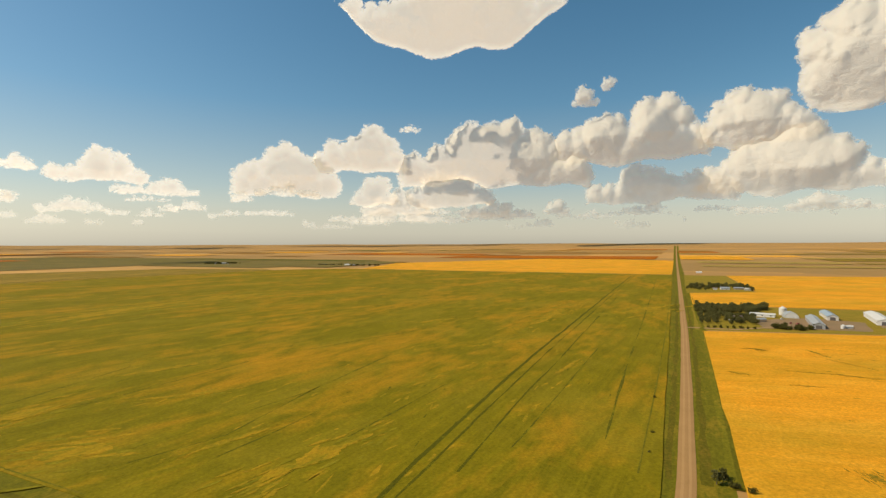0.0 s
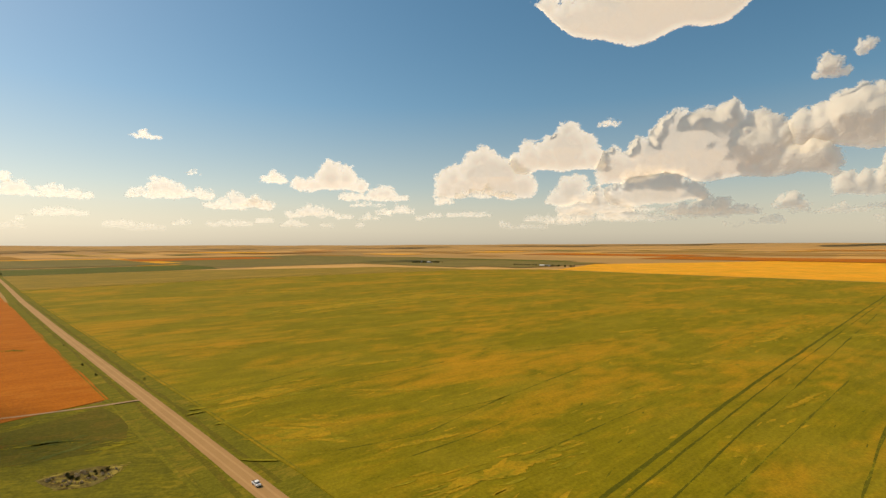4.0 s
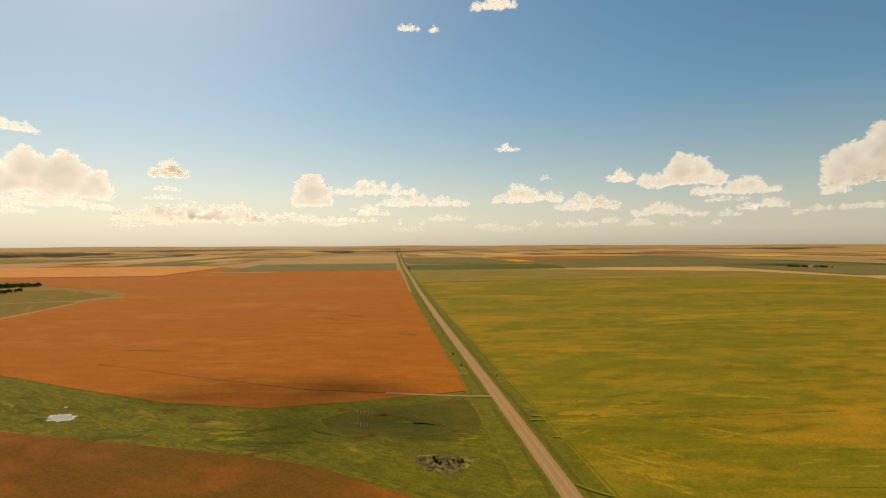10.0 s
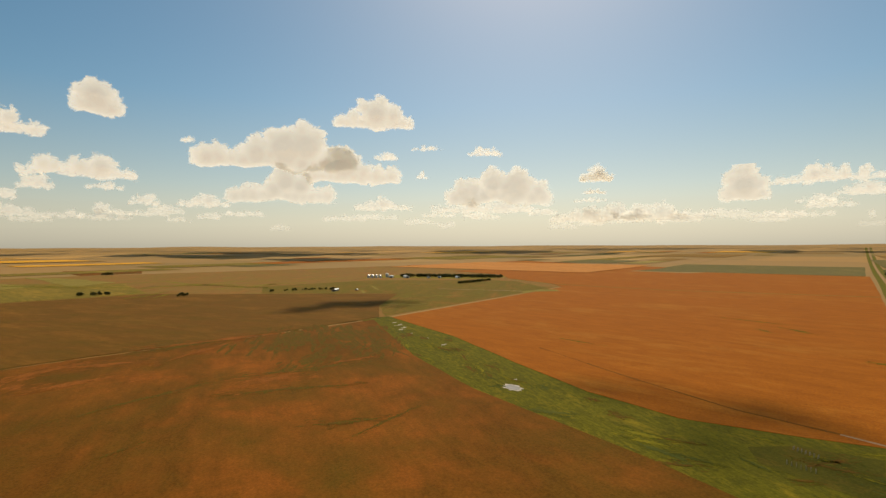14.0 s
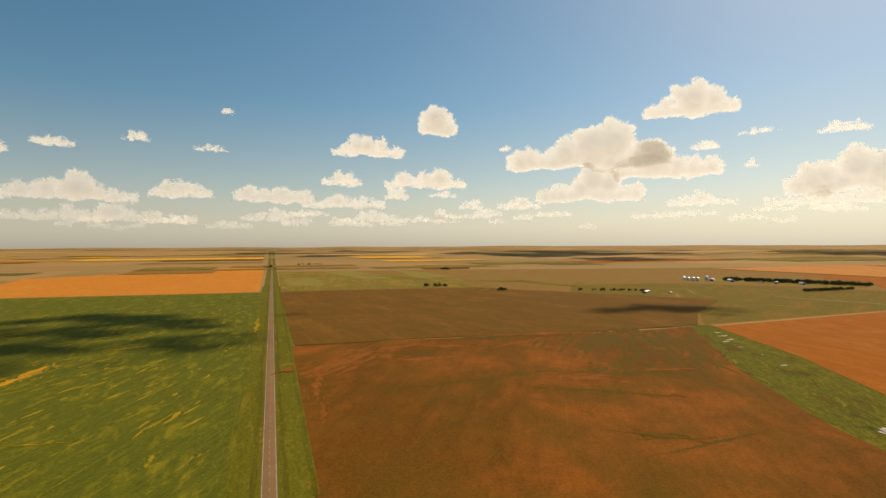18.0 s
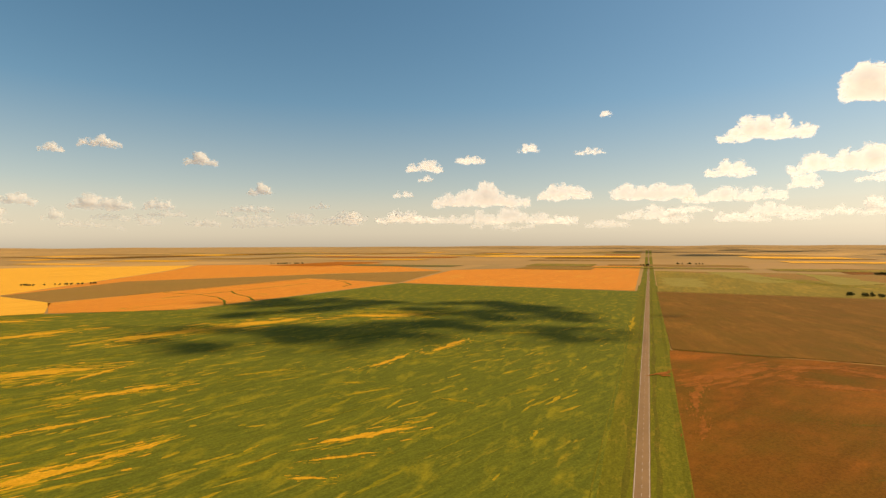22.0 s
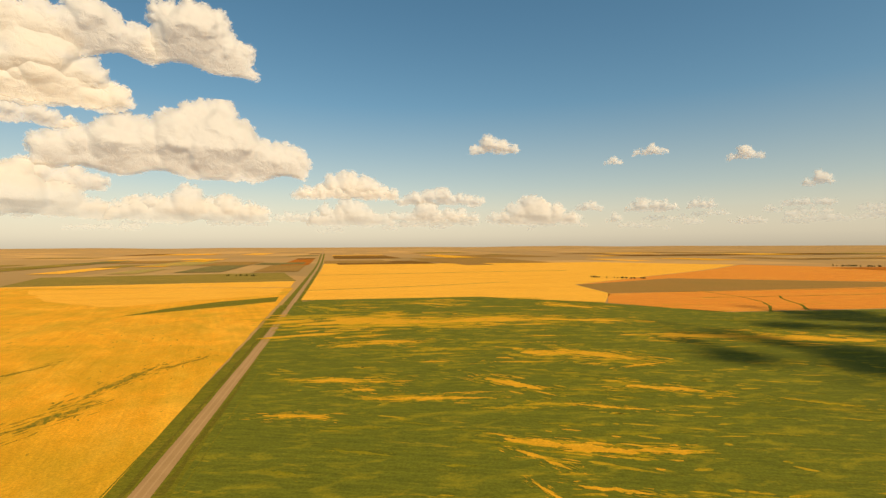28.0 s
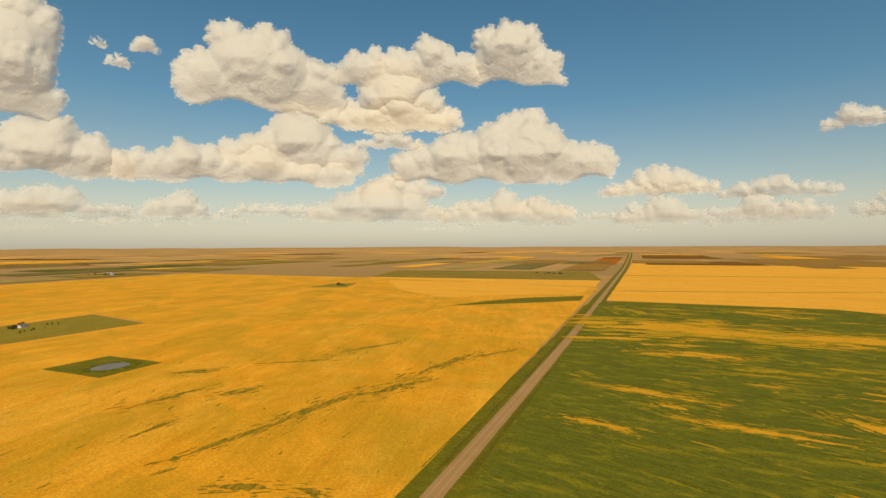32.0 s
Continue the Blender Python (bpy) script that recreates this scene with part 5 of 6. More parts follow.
shed(-1386, -1065, 35, 18, 10, 4, 2.0, "grey_steel", "grey_steel", "grey steel shed beside a farmhouse")
shed(-849, -969, 32, 30, 10, 3.6, 2.0, "wood_grey", "grey_steel", "weathered old barn in pasture", base=0.15, name="barn")
shed(-889, -936, 20, 7, 5, 2.6, 1.2, "wood_grey", "grey_steel", "small weathered shed in pasture", base=0.15, name="small_shed")
shed(-2072, 1909, 40, 30, 12, 5, 2.5, "white_paint", "white_steel", "white shed on a far farm", base=0.1)
shed(-2106, 1888, 40, 20, 10, 5, 2.5, "white_paint", "white_steel", "white shed on a far farm", base=0.1)
shed(-1374, 1972, 10, 26, 12, 5, 2.5, "white_paint", "white_steel", "white shed on a far farm", base=0.45)
shed(-1342, 1970, 10, 14, 10, 4, 2.5, "white_paint", "grey_steel", "small white shed on a far farm", base=0.45)
shed(1556, 2092, 30, 30, 12, 5, 2.5, "white_paint", "white_steel", "white shed on a far farm", base=0.1)
shed(1531, 2042, 30, 18, 10, 4, 2.5, "white_paint", "grey_steel", "grey-roofed shed on a far farm", base=0.1)


# ---------------------------------------------------------------- ponds, vehicles and small things
def dugout(x, y, r, label, bank="verge_grass"):
    ob = empty("dugout_pond", pose(x, y, 0.4), label, "pond", "", "structure")
    bm = bmesh.new()
    n = 40
    rows = []
    for rad, z in ((1.0, 0.3), (1.12, 0.75), (1.3, 0.95), (1.5, 0.55), (1.75, 0.1)):
        rows.append([bm.verts.new((r * rad * (1 + 0.08 * noise.noise(Vector((math.cos(6.283 * i / n) * 2, math.sin(6.283 * i / n) * 2, rad)))) * math.cos(6.283 * i / n),
                                   r * rad * 0.8 * math.sin(6.283 * i / n), z)) for i in range(n)])
    for a, b in zip(rows, rows[1:]):
        for i in range(n):
            bm.faces.new((a[i], b[i], b[(i + 1) % n], a[(i + 1) % n]))
    bmesh.ops.recalc_face_normals(bm, faces=bm.faces[:])
    part("bank", bm, M[bank], ob)
    bm = bmesh.new()
    bm.faces.new([bm.verts.new((r * 1.06 * math.cos(6.283 * i / n), r * 0.86 * math.sin(6.283 * i / n), 0.42)) for i in range(n)])
    part("water_surface", bm, M["water"], ob, "still grey water")
    return ob


thing("pond_plot", slab_bm(outline([(341, 538), (406, 533), (402, 451), (337, 452)], 10, 2), 0.55), M["verge_grass"], "green grass plot left round a pond", "grass", "", "structure")
dugout(371, 484, 17, "round grey farm pond with dark grassy banks", "crop_shade")


def alkali_pond():
    ob = empty("slough", pose(-360, -182, 0.3, 0, 0, 62), "small grey slough with a white salt rim", "pond", "", "structure")
    part("rim", slab_bm([(math.cos(6.283 * i / 26) * (10.0 + 1.6 * math.sin(i * 2.1)), math.sin(6.283 * i / 26) * (6.4 + 1.2 * math.cos(i * 1.7))) for i in range(26)], 0.12), M["alkali"], ob, "white salt crust")
    part("water_surface", slab_bm([(math.cos(6.283 * i / 26) * (7.8 + 0.6 * math.sin(i * 1.3)), math.sin(6.283 * i / 26) * 4.8) for i in range(26)], 0.16), M["water"], ob)


alkali_pond()
for i, (x, y, a, b) in enumerate(((-513, -440, 6, 2), (-528, -448, 5, 2), (-498, -410, 4, 1.5), (-540, -469, 7, 2), (-483, -372, 4, 1.5), (-382, -192, 2, 1), (-464, -331, 5, 1.4), (-552, -489, 5, 1.6))):
    thing("salt_spot", slab_bm([(x + math.cos(6.283 * k / 14) * a * (1 + 0.3 * math.sin(k * 2.3 + i)), y + math.sin(6.283 * k / 14) * b * (1 + 0.3 * math.cos(k * 1.9))) for k in range(14)], 0.34), M["alkali"],
          "bare pale salt spot in the swale", "bare ground", "salt spots", "structure")
hollow = thing("hollow", slab_bm(outline([(-273, 33), (-274, 43), (-271, 55), (-264, 63), (-254, 57), (-250, 48), (-256, 38)], 4, 2), 0.36), M["hollow_soil"], "bare dark hollow full of dead shrubs", "hollow", "", "structure")

streaks("dead_brush", "pale_grass", [(-273, 36, -272, 43, 1.3), (-266, 39, -262, 44, 1.5), (-262, 43, -258, 47, 1.7), (-258, 41, -254, 45, 1.3), (-266, 58, -263, 62, 1.7), (-260, 60, -256, 57, 1.1), (-263, 50, -259, 53, 0.9)],
        "bleached dead brush lying in a dry hollow", 0.36, 820)


def hoop_row(x, y, turn, n):
    ob = empty("hoop_row", pose(x, y, 0.3, 0, 0, turn), "row of bleached bent hoops standing in grass", "hoop row", "hoop rows")
    for i in range(n):
        bm = bmesh.new()
        pts = [(0, 1.1 * math.cos(math.pi * k / 8), 1.9 * math.sin(math.pi * k / 8)) for k in range(9)]
        for a, b in zip(pts, pts[1:]):
            tube(bm, a, b, 0.14, 0.14, 6)
        part("hoop", bm, M["alkali"], ob, at=pose(i * 2.1 - n * 1.05, 0, 0, 0, 0, 20))


hoop_row(-342, 6.7, 60, 7)
hoop_row(-320, 5.9, 72, 7)


def pickup(x, y, turn, paint, label, base):
    ob = empty("pickup_truck", pose(x, y, base, 0, 0, turn), label, "truck", "vehicles")
    body = part("body", box(boxed(0, 0, 0.85, 5.4, 1.95, 0.7, bevel=0.12), 1.75, 0, 1.05, 1.7, 1.85, 0.35, bevel=0.1), M[paint], ob)
    part("cab", boxed(0.35, 0, 1.55, 2.1, 1.75, 0.75, bevel=0.18), M[paint], ob)
    part("windscreen", boxed(1.42, 0, 1.52, 0.06, 1.5, 0.5), M["glass_dark"], ob)
    part("rear_window", boxed(-0.72, 0, 1.55, 0.06, 1.4, 0.45), M["glass_dark"], ob)
    for s in (-1, 1):
        part("side_window", boxed(0.35, s * 0.885, 1.58, 1.6, 0.04, 0.42), M["glass_dark"], ob)
        part("headlight", boxed(2.7, s * 0.7, 0.95, 0.06, 0.35, 0.2), M["white_paint"], body)
        for wx in (-1.7, 1.7):
            w = part("wheel", tube(bmesh.new(), (wx, s * 0.75, 0.4), (wx, s * 1.0, 0.4), 0.4, 0.4, 16), M["rubber"], ob)
            part("rim", tube(bmesh.new(), (wx, s * 0.99, 0.4), (wx, s * 1.02, 0.4), 0.22, 0.22, 12), M["galvanised"], w)
    part("bed", boxed(-1.7, 0, 1.21, 1.7, 1.6, 0.06), M["dark_door"], ob, "dark load bed")
    return ob


pickup(-204, 97.2, 0, "white_paint", "white pickup truck driving along the gravel road", 0.26)
pickup(120.7, 700, 75, "red_paint", "red truck parked in the farmyard", 0.2)
pickup(126.2, 694, 40, "red_paint", "red truck parked beside the machine shed", 0.2)
pickup(117.7, 735, 100, "white_paint", "white pickup parked by the workshop", 0.2)


# bearing, base, top and width of each cloud, in degrees
CLOUDS_NORTH = [(23.6, 20.3, 30, 27), (41.2, 5.2, 10.6, 10.4), (33.3, 8, 13.1, 9.4), (18.7, 6.4, 13.1, 19.6), (23.3, 4, 8.3, 9.4), (31.6, 4.2, 7, 4.7), (41.1, 5.1, 6.5, 6.3), (27.9, 12.2, 13.1, 2.2), (18.4, 2.8, 4.6, 7.4), (11.7, 3.1, 4.8, 2.9), (4.5, 8.3, 14.9, 15), (353.2, 9.2, 14.2, 9.6), (344.6, 11.9, 22.1, 9.1), (1.4, 4.2, 8.4, 13.6), (350.2, 4.7, 9.8, 15), (8.9, 14.3, 16, 2.6), (6.4, 15.8, 16.9, 1.4), (347.6, 2.8, 4.6, 5.9), (2.2, 3.3, 4.3, 2.7), (29, 2.3, 3.9, 14.4)]
CLOUDS_NORTH += [(29.3, 3.1, 5.6, 7.5), (18.1, 2.6, 4.5, 7.4), (330.4, 11.4, 20.2, 6.4), (320.4, 18.2, 19.7, 2.3), (328.9, 6.5, 11.1, 14.5), (327.7, 3.1, 5.3, 11.5), (318, 3.1, 5.8, 5.3), (322.6, 16.6, 18, 2), (324.2, 18, 18.9, 1.2), (329.7, 2.6, 4.7, 5.3)]
CLOUDS_WEST = [(64, 6.5, 8.2, 2.6), (58.2, 5.9, 8.4, 7.4), (53.5, 4.8, 6.5, 7.1), (65.6, 4, 5, 2.8), (60, 3, 4.2, 5.4), (50.4, 3.4, 4.4, 2.7), (54, 2.7, 3.3, 2.3), (45.8, 4.4, 5.6, 2), (54.2, 4.2, 4.8, 3.6), (75.9, 10.2, 10.9, 2.6), (97.2, 4.3, 6.8, 3.7), (90.7, 5.5, 7, 8.7), (85.2, 4.3, 5.7, 9.5), (73.7, 4.6, 6.5, 7.3), (67.4, 3.7, 5.4, 6.5), (93.5, 2.5, 3.3, 6), (71.7, 7, 7.5, 1.5), (91.2, 3.8, 4.4, 3.8), (111, 6.7, 7.9, 3.4), (111.1, 5.4, 6.1, 1.9)]
CLOUDS_WEST += [(86.7, 22.5, 23.4, 2.4), (77.3, 24.3, 25.8, 4.7), (83.9, 22.4, 22.9, 0.8), (110.9, 2.5, 4, 9), (106, 2.3, 3.7, 10.3), (134.2, 3.9, 5.2, 5.8), (121.4, 4.5, 8.9, 10.9), (123.4, 3.6, 5.3, 10.7), (122.9, 9.8, 10.9, 3.5), (110.9, 6.8, 8.3, 3.3), (111.2, 5.4, 6.1, 2.1), (111.6, 4.6, 5.1, 3), (107.8, 2.4, 4.4, 15.2), (130, 7.4, 8.1, 1.4), (133.9, 9.4, 10.3, 2.6), (129.2, 10.5, 11, 3.4)]
CLOUDS_SOUTH = [(145.3, 8.2, 12.6, 15.2), (137.5, 6.9, 10.2, 9.3), (145, 4.7, 8, 10.3), (135.1, 12.8, 15.5, 8.2), (154.9, 2.5, 3.1, 2.4), (154, 10.4, 11.2, 1.2), (203.5, 8.2, 9.8, 4), (203.3, 7.1, 7.9, 1.7), (198.4, 9.1, 10.5, 3.2), (191.9, 10.2, 11.1, 2.3), (185.4, 9.7, 10.4, 3.1), (169.2, 9.8, 12, 7.7), (161.6, 12.2, 15.7, 3.8), (163, 6.4, 8.6, 8.7), (172.2, 6.6, 8.3, 4.1), (197.2, 4.3, 6.6, 10.3), (188.1, 4.9, 6.8, 5.3), (179.3, 4.7, 7.2, 7.5), (171.9, 4.2, 5.9, 8.5), (205.7, 5.4, 6.1, 2.6)]
CLOUDS_SOUTH += [(205.5, 2.5, 3.7, 6.5), (211.7, 2.4, 3.5, 3), (195.3, 2.4, 4.2, 14.4), (179.3, 2.7, 4.1, 6.2), (169, 2.7, 3.8, 8.1), (161.3, 2.6, 3.6, 4.8), (166.2, 5.2, 6.4, 2.4), (161, 5.4, 6.2, 2.7), (157.8, 4, 5.2, 2.6), (152.5, 4, 5.3, 4.5), (183.7, 13.5, 14.1, 1.1), (221.1, 5.4, 6.5, 2.4), (221.8, 3.6, 4.4, 4), (215, 4.1, 4.7, 2.1), (211.9, 2.7, 3.8, 3.8), (205.9, 2.6, 3.9, 5.9)]
CLOUDS_EAST = [(251.7, 10.1, 12, 4.9), (235.3, 9.3, 10.2, 3.4), (226.7, 8.2, 9.5, 3), (239, 8.5, 9.2, 1.8), (247.4, 2.5, 4.9, 8.9), (235.3, 3.5, 5.1, 4.9), (230.5, 3.7, 4.7, 2.6), (241.4, 3.7, 5.1, 2.6), (238.8, 2.5, 3.4, 1.6), (226.6, 2.1, 2.9, 3.1), (284.4, 3.4, 5.5, 15.5), (267.6, 5.3, 7.8, 9.6), (269.8, 2.7, 4.6, 10.7), (257.5, 4.5, 6.8, 9.4), (258.4, 2.7, 4.8, 9.4), (295.5, 5.3, 8.3, 9), (280.3, 3.3, 5.3, 7.9), (246.7, 2.4, 4.8, 8.4), (294.3, 12.6, 17.3, 10.2), (309.8, 14.4, 23.3, 15.2)]
CLOUDS_EAST += [(294, 17.2, 23.5, 14.4), (282.3, 17.2, 24.9, 8.8), (312.2, 6.8, 11.9, 21), (296, 12.8, 17.2, 14.1), (284.1, 7.1, 13.8, 22.2), (296.5, 10.7, 12.8, 6.9), (309, 3.4, 4.9, 9.4), (306.7, 8.2, 14.8, 14.4), (295.9, 12.8, 19.4, 11.9), (297.4, 2.8, 6.8, 13.7), (283.4, 2.6, 5.8, 14), (268, 5.2, 7.6, 10.8), (267.3, 2.3, 5, 8.9), (257.7, 2.2, 4.5, 8.4)]


# ---------------------------------------------------------------- clouds
def cloud_mesh(name, w, d, h, seed, flakes=9000):
    """A heaped cloud on a flat base: lobes upon lobes upon lobes, filled with small flakes of vapour that let light seep through."""
    g = np.random.default_rng(seed)
    n = int(9 + 5 * w / h)
    u = np.clip(g.normal(0, 0.5, n), -1, 1)
    r = h * g.uniform(0.16, 0.34, n) * (1.15 - 0.65 * np.abs(u))
    top = np.maximum(0.0, (1 - np.abs(u) ** 1.5) * h * g.uniform(0.45, 1.0, n) - r * 1.5)
    c = np.stack([u * (w / 2 - r), g.uniform(-1, 1, n) * (1 - 0.6 * np.abs(u)) * d / 2, r * 0.3 + top * g.uniform(0, 1, n) ** 0.8], 1)
    sets = [(c, r)]
    for k in range(2):
        pc, pr = sets[-1]
        m = 7
        way = g.normal(0, 1, (len(pc) * m, 3))
        way[:, 2] = np.abs(way[:, 2]) * 0.9 - 0.25
        way /= np.linalg.norm(way, axis=1)[:, None]
        cr = np.repeat(pr, m) * g.uniform(0.26, 0.5, len(way))
        sets.append((np.repeat(pc, m, 0) + way * np.repeat(pr, m)[:, None] * g.uniform(0.75, 1.0, (len(way), 1)), cr))
    pts, size = [], []
    for (pc, pr), share, fat in zip(sets, (0.16, 0.34, 0.50), (0.34, 0.40, 0.50)):
        m = int(flakes * share)
        pick = g.choice(len(pr), m, p=pr ** 1.6 / np.sum(pr ** 1.6))
        way = g.normal(0, 1, (m, 3))
        way /= np.linalg.norm(way, axis=1)[:, None]
        pts.append(pc[pick] + way * (pr[pick] * g.uniform(0.35, 1.06, m) ** 0.6)[:, None])
        size.append(pr[pick] * fat * g.uniform(0.5, 1.1, m))
    edge_c, edge_r = sets[2]
    m = int(flakes * 0.12)
    pick = g.choice(len(edge_r), m)
    way = g.normal(0, 1, (m, 3))
    way /= np.linalg.norm(way, axis=1)[:, None]
    pts.append(edge_c[pick] + way * (edge_r[pick] * g.uniform(1.0, 1.7, m))[:, None])
    size.append(edge_r[pick] * g.uniform(0.1, 0.24, m))
    p, s = np.concatenate(pts), np.concatenate(size)
    low = p[:, 2] < 0.05 * h
    p[low, 2] = 0.05 * h + (p[low, 2] - 0.05 * h) * 0.2
    k = len(p)
    a = g.normal(0, 1, (k, 3))
    a /= np.linalg.norm(a, axis=1)[:, None]
    b = np.cross(a, g.normal(0, 1, (k, 3)))
    b /= np.linalg.norm(b, axis=1)[:, None]
    sides = 5
    turn = np.arange(sides) * 2 * np.pi / sides
    ring = (a[:, None, :] * np.cos(turn)[None, :, None] + b[:, None, :] * np.sin(turn)[None, :, None]) * (s[:, None] * g.uniform(0.6, 1.2, (k, sides)))[:, :, None]
    verts = (p[:, None, :] + ring).reshape(-1, 3).astype(np.float32)
    me = bpy.data.meshes.new(name)
    me.vertices.add(len(verts))
    me.vertices.foreach_set("co", verts.ravel())
    me.loops.add(len(verts))
    me.loops.foreach_set("vertex_index", np.arange(len(verts), dtype=np.int32))
    me.polygons.add(k)
    me.polygons.foreach_set("loop_start", np.arange(k, dtype=np.int32) * sides)
    me.polygons.foreach_set("loop_total", np.full(k, sides, dtype=np.int32))
    me.update(calc_edges=True)
    me.materials.append(M["cloud"])
    return me


def lobes_of(az, lo, hi, wide, rnd):
    """The billows of one cumulus, three generations of them: place across, up and forwards, and radius, in degrees."""
    tall = hi - lo
    squash = math.cos(radians((lo + hi) / 2))
    half = wide * squash / 2
    first = []
    wide, half = wide * 1.08, half * 1.08
    n = max(3, int(3.0 * half / tall) + 3)
    for i in range(n):
        u = (i + 0.5) / n * 2 - 1 + rnd.uniform(-0.5, 0.5) / n
        crest = tall * (1 - 0.7 * abs(u) ** 1.7) * rnd.uniform(0.5, 1.16)
        r = min(max(crest * rnd.uniform(0.40, 0.56), 0.16 * tall), half * 0.85)
        first.append((u * max(0.0, half - r * 0.85), crest - r, rnd.uniform(-0.3, 0.3) * r, r))
        if crest > 2.6 * r:
            first.append((u * max(0.0, half - r) * rnd.uniform(0.6, 1.0), (crest - r) * rnd.uniform(0.2, 0.6), rnd.uniform(0.0, 0.6) * r, r * rnd.uniform(0.8, 1.1)))
    low = max(0.12, 0.24 * tall)
    m = int(half / low * 1.5) + 1
    for i in range(m + 1):
        u = i / m * 2 - 1
        first.append((u * max(0.0, half - low * 1.1), low * rnd.uniform(0.5, 0.9), rnd.uniform(-0.2, 0.5) * low, low * rnd.uniform(0.8, 1.25)))
    made, last = list(first), first
    for least, count in ((0.22, 9), (0.3, 7)):
        nxt = []
        for x, y, z, r in last:
            if r < least:
                continue
            for _ in range(count):
                v = Vector((rnd.gauss(0, 1), rnd.gauss(0.45, 1), abs(rnd.gauss(0, 0.8)))).normalized()
                q = r * rnd.uniform(0.28, 0.5)
                nxt.append((x + v.x * r * 0.86, max(q * 0.25, y + v.y * r * 0.86), z + v.z * r * 0.8, q))
        made += nxt
        last = nxt
    return made


def smoothed(a, times):
    for _ in range(times):
        p = np.pad(a, 1, mode="edge")
        a = (p[:-2, 1:-1] + p[2:, 1:-1] + p[1:-1, :-2] + p[1:-1, 2:] + 2 * a) / 6
    return a


def cloud_sheet(specs, step, distance, seed):
    """The heaped front of one or more cumulus as a relief, seen from the middle of the plain: flat grey foot, billowing crown."""
    rnd = random.Random(seed)
    a_lo, a_hi = min(s[0] - s[3] * 0.62 for s in specs) - 1, max(s[0] + s[3] * 0.62 for s in specs) + 1
    e_lo, e_hi = min(s[1] for s in specs) - 0.7, max(s[2] for s in specs) + 1
    az, el = np.arange(a_lo, a_hi, step), np.arange(e_lo, e_hi, step)
    rim = np.full((len(el), len(az)), -2.0)
    deep = np.zeros_like(rim)
    for a0, lo, hi, wide in specs:
        squash = math.cos(radians((lo + hi) / 2))
        for x, y, z, r in lobes_of(a0, lo, hi, wide, rnd):
            cx, cy = a0 + x / squash, lo + y
            reach = r + 0.8
            i0, i1 = np.searchsorted(az, (cx - reach / squash, cx + reach / squash))
            j0, j1 = np.searchsorted(el, (cy - reach, cy + reach))
            if i1 <= i0 or j1 <= j0:
                continue
            gap = np.hypot((az[None, i0:i1] - cx) * squash, el[j0:j1, None] - cy)
            rim[j0:j1, i0:i1] = np.maximum(rim[j0:j1, i0:i1], r - gap)
            front = z + np.sqrt(np.maximum(0.0, r * r - gap * gap))
            deep[j0:j1, i0:i1] = np.maximum(deep[j0:j1, i0:i1], np.where(gap < r, front, 0.0))
        inside = np.abs(az - a0) < wide * 0.75
        up = (el - lo) / (hi - lo)
        wave = sum(np.sin(az[inside] * w0 / (hi - lo) ** 0.7 + rnd.uniform(0, 6)) for w0 in (1.1, 2.3, 4.1)) * 0.035 * (hi - lo)
        rise = np.clip(up[:, None] / (0.34 + 0.012 * lo), 0, 1)
        tower = np.clip(rim[:, inside] / (0.25 * (hi - lo)) + 0.2, 0, 1)
        deep[:, inside] = np.maximum(deep[:, inside] * (0.25 + 0.75 * rise) + rise * tower * 0.2 * (hi - lo), 0.0)
        bow = 0.42 * (hi - lo) * (1.0 if wide > 20 and lo > 15 else 0.0) * np.clip(np.abs(az[inside] - a0) / (wide * 0.5), 0, 1.2) ** 2
        cut = (el[:, None] - lo - wave[None, :] - bow[None, :]) / 0.55 + 0.02
        rim[:, inside] = np.minimum(rim[:, inside], np.maximum(cut, -2.0))
    deep = smoothed(np.where(rim < 0, 0.0, deep), 3)
    rim = smoothed(rim, 1) - (0.14 if len(specs) == 1 and specs[0][2] - specs[0][1] < 2.4 else 0.0)
    ar, er = np.radians(az), np.radians(el)
    r = distance - np.minimum(deep, 9.0) * 4.0
    x = -np.sin(ar)[None, :] * np.cos(er)[:, None] * r
    y = np.cos(ar)[None, :] * np.cos(er)[:, None] * r
    z = 110 + np.sin(er)[:, None] * r
    n, m = len(az), len(el)
    idx = np.arange(n * m).reshape(m, n)
    quads = np.stack([idx[:-1, :-1], idx[:-1, 1:], idx[1:, 1:], idx[1:, :-1]], -1).reshape(-1, 4)
    quads = quads[(rim.ravel()[quads] > -0.7).any(axis=1)]
    used = np.unique(quads)
    order = np.zeros(n * m, dtype=np.int32)
    order[used] = np.arange(len(used))
    quads = order[quads][:, ::-1]
    me = bpy.data.meshes.new("cloud")
    me.vertices.add(len(used))
    me.vertices.foreach_set("co", np.stack([x, y, z], -1).reshape(-1, 3)[used].astype(np.float32).ravel())
    me.loops.add(quads.size)
    me.loops.foreach_set("vertex_index", quads.astype(np.int32).ravel())
    me.polygons.add(len(quads))
    me.polygons.foreach_set("loop_start", np.arange(len(quads), dtype=np.int32) * 4)
    me.polygons.foreach_set("loop_total", np.full(len(quads), 4, dtype=np.int32))
    me.update(calc_edges=True)
    me.shade_smooth()
    haze = np.interp(el, (1.2, 2.2, 4.0, 7.0), (0.0, 0.45, 0.78, 0.98))[:, None] + 0 * rim
    for name, three in (("bearing", (az[None, :] + 0 * rim, el[:, None] * 1.25 + 0 * rim, 0 * rim)), ("heap", (rim, haze, deep))):
        at = me.attributes.new(name, "FLOAT_VECTOR", "POINT")
        at.data.foreach_set("vector", np.stack(three, -1).reshape(-1, 3)[used].astype(np.float32).ravel())
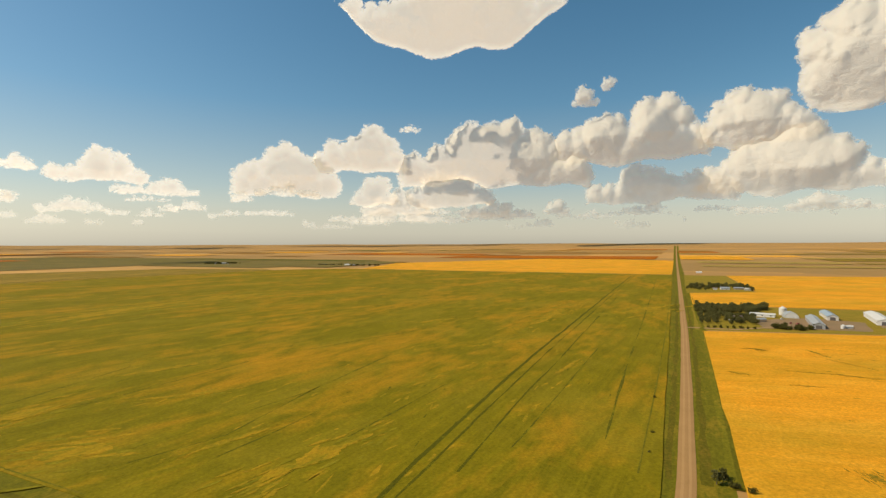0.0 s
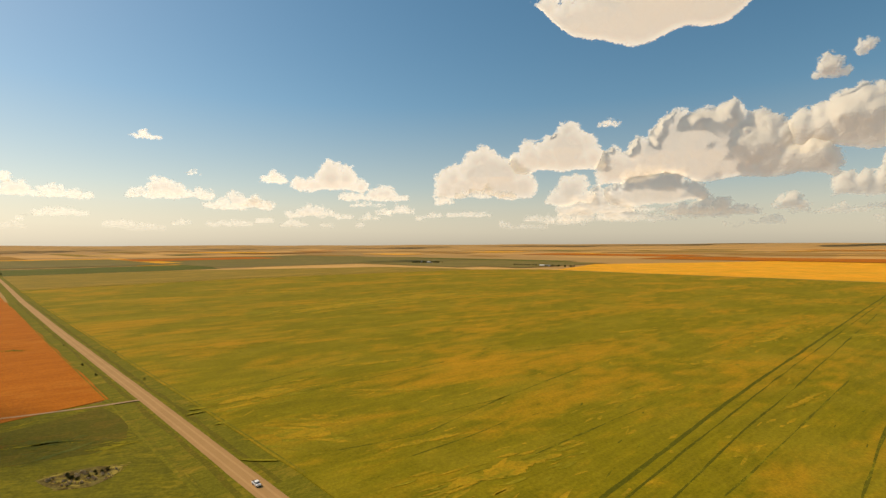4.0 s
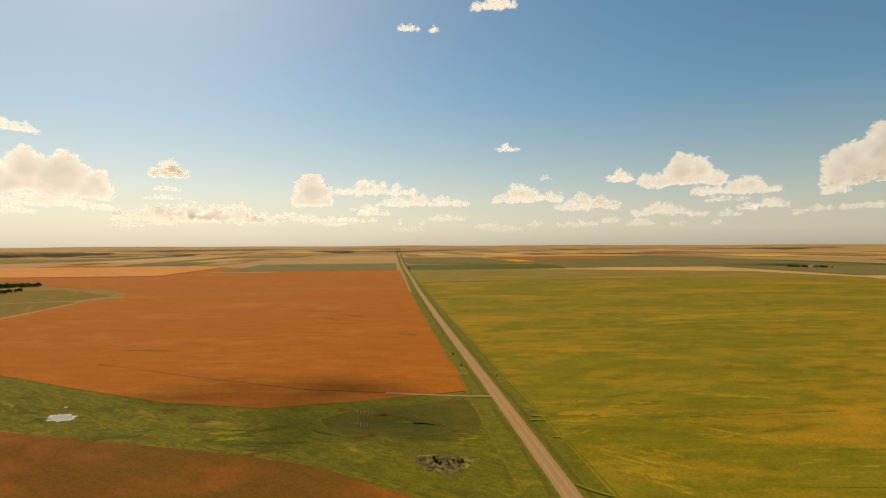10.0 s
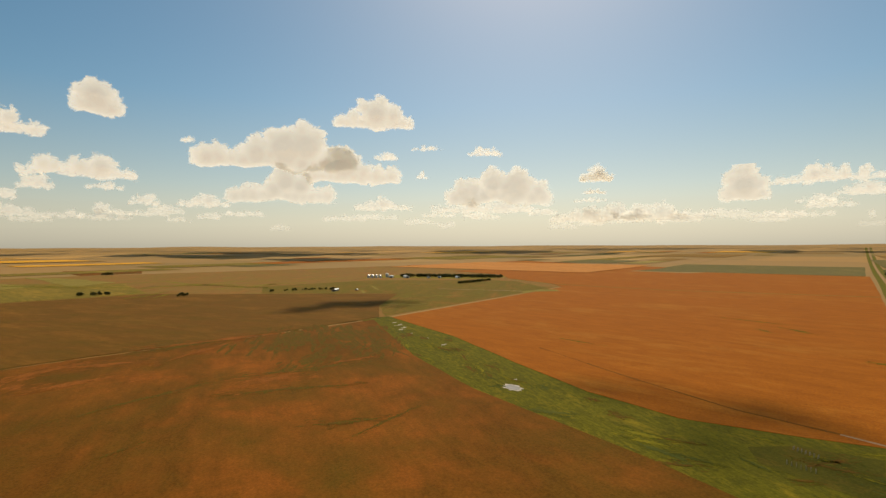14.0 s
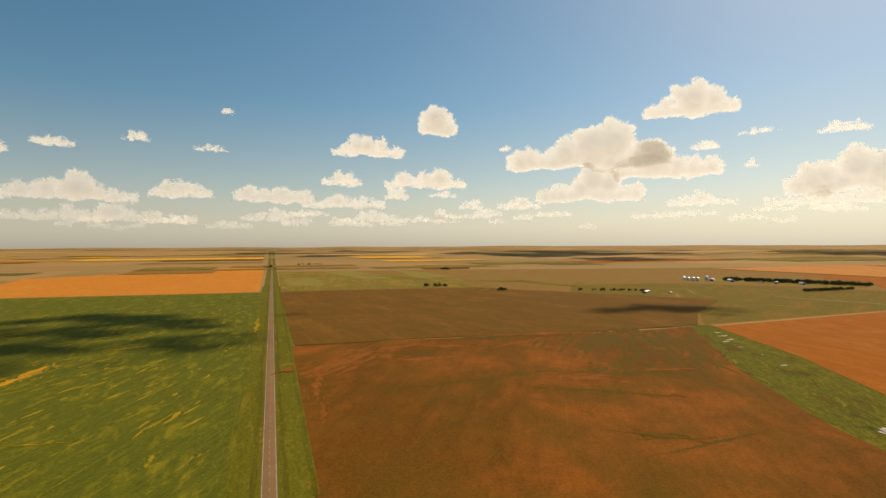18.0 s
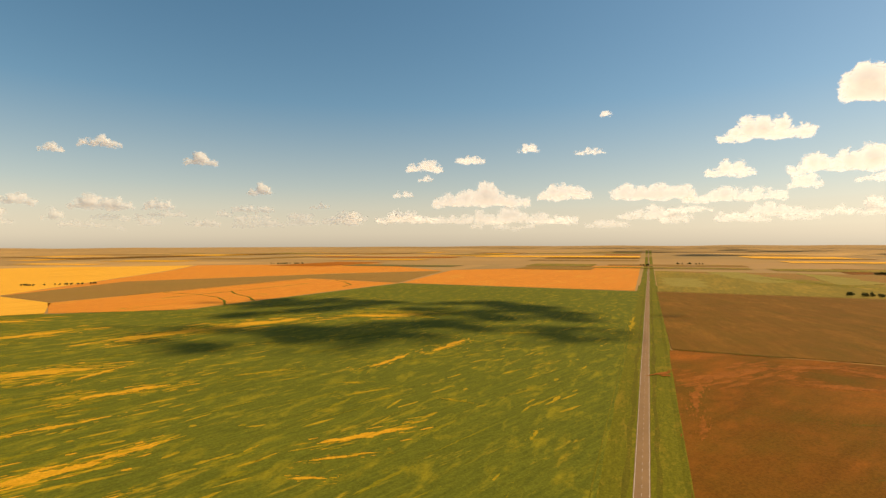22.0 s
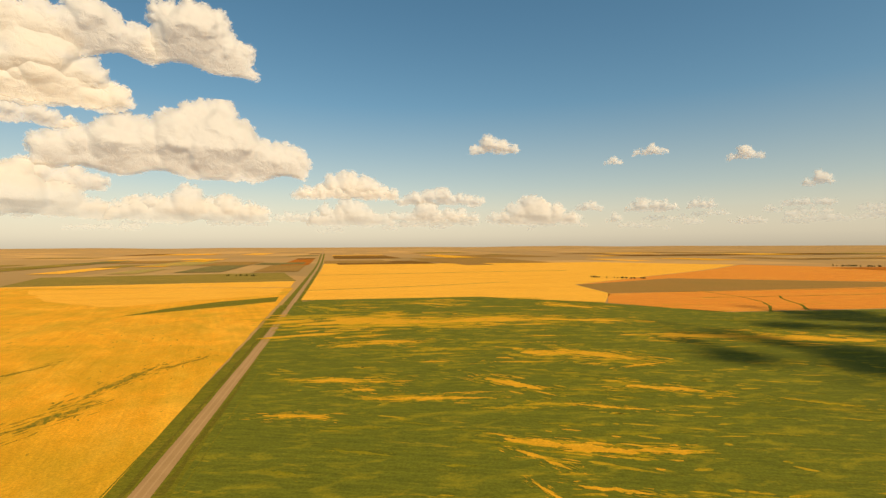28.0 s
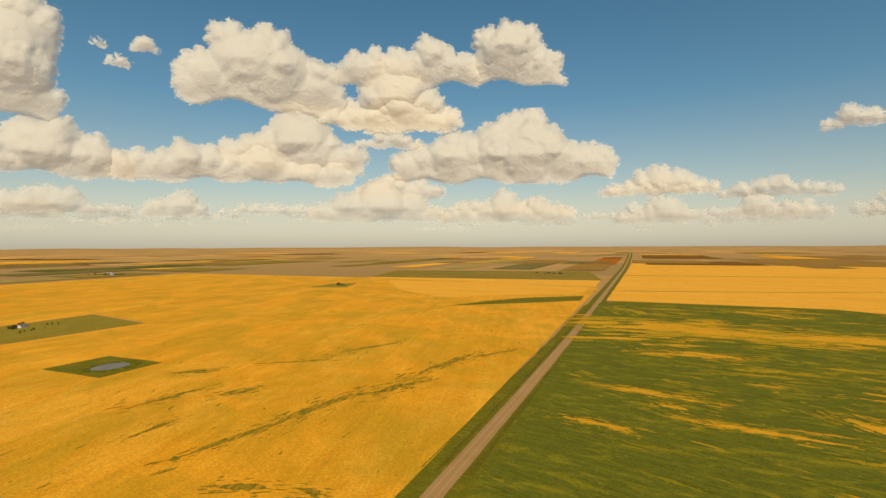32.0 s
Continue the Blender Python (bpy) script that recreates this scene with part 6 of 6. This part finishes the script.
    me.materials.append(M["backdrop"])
    return me


def cloud_words(lo, hi, wide):
    size = "broad heaped" if wide > 12 else "heaped" if hi - lo > 2.5 else "small flat"
    return size + " white cumulus cloud " + ("high over the plain" if lo > 9 else "with a grey foot" if wide > 5 else "low over the far plain")


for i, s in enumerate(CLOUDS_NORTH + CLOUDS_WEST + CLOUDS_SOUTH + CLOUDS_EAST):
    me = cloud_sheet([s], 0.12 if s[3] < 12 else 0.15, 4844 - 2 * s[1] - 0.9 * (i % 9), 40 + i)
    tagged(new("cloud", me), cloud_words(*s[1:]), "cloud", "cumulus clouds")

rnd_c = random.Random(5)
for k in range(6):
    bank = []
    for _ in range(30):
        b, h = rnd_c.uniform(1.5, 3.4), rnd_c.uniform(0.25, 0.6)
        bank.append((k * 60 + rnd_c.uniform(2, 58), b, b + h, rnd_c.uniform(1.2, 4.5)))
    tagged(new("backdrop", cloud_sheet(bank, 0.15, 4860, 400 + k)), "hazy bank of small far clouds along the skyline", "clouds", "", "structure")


# small clouds overhead whose shadows lie on the fields
def shading_cloud(x, y, w, d, seed, flakes=9000):
    """A thin cloud high up towards the sun that shades the ground at x, y."""
    z = 3000.0
    away = z / math.tan(radians(SUN_EL))
    me = cloud_mesh("cloud", 2.6 * d, d, d * 0.45, seed, flakes)
    ob = new("cloud", me)
    ob.matrix_world = pose(x - math.sin(radians(SUN_AZ)) * away, y + math.cos(radians(SUN_AZ)) * away, z, 0, 0, 0) @ Matrix.Diagonal((w / (2.6 * d), 1, 0.6, 1))
    tagged(ob, "small white cumulus cloud high over the fields", "cloud", "cumulus clouds")


shading_cloud(581, -794, 560, 300, 301, 12000)
shading_cloud(236, -849, 600, 240, 302, 12000)
shading_cloud(433, -504, 560, 210, 303, 12000)
shading_cloud(262, -632, 520, 200, 304, 12000)
shading_cloud(74, -660, 260, 120, 305)
shading_cloud(-680, -702, 400, 170, 306, 6000)
shading_cloud(-413, -55, 110, 190, 308, 1700)
# unseen cloud added only to darken the near corner of the swale
shading_cloud(-331, -5, 150, 120, 309, 2200)
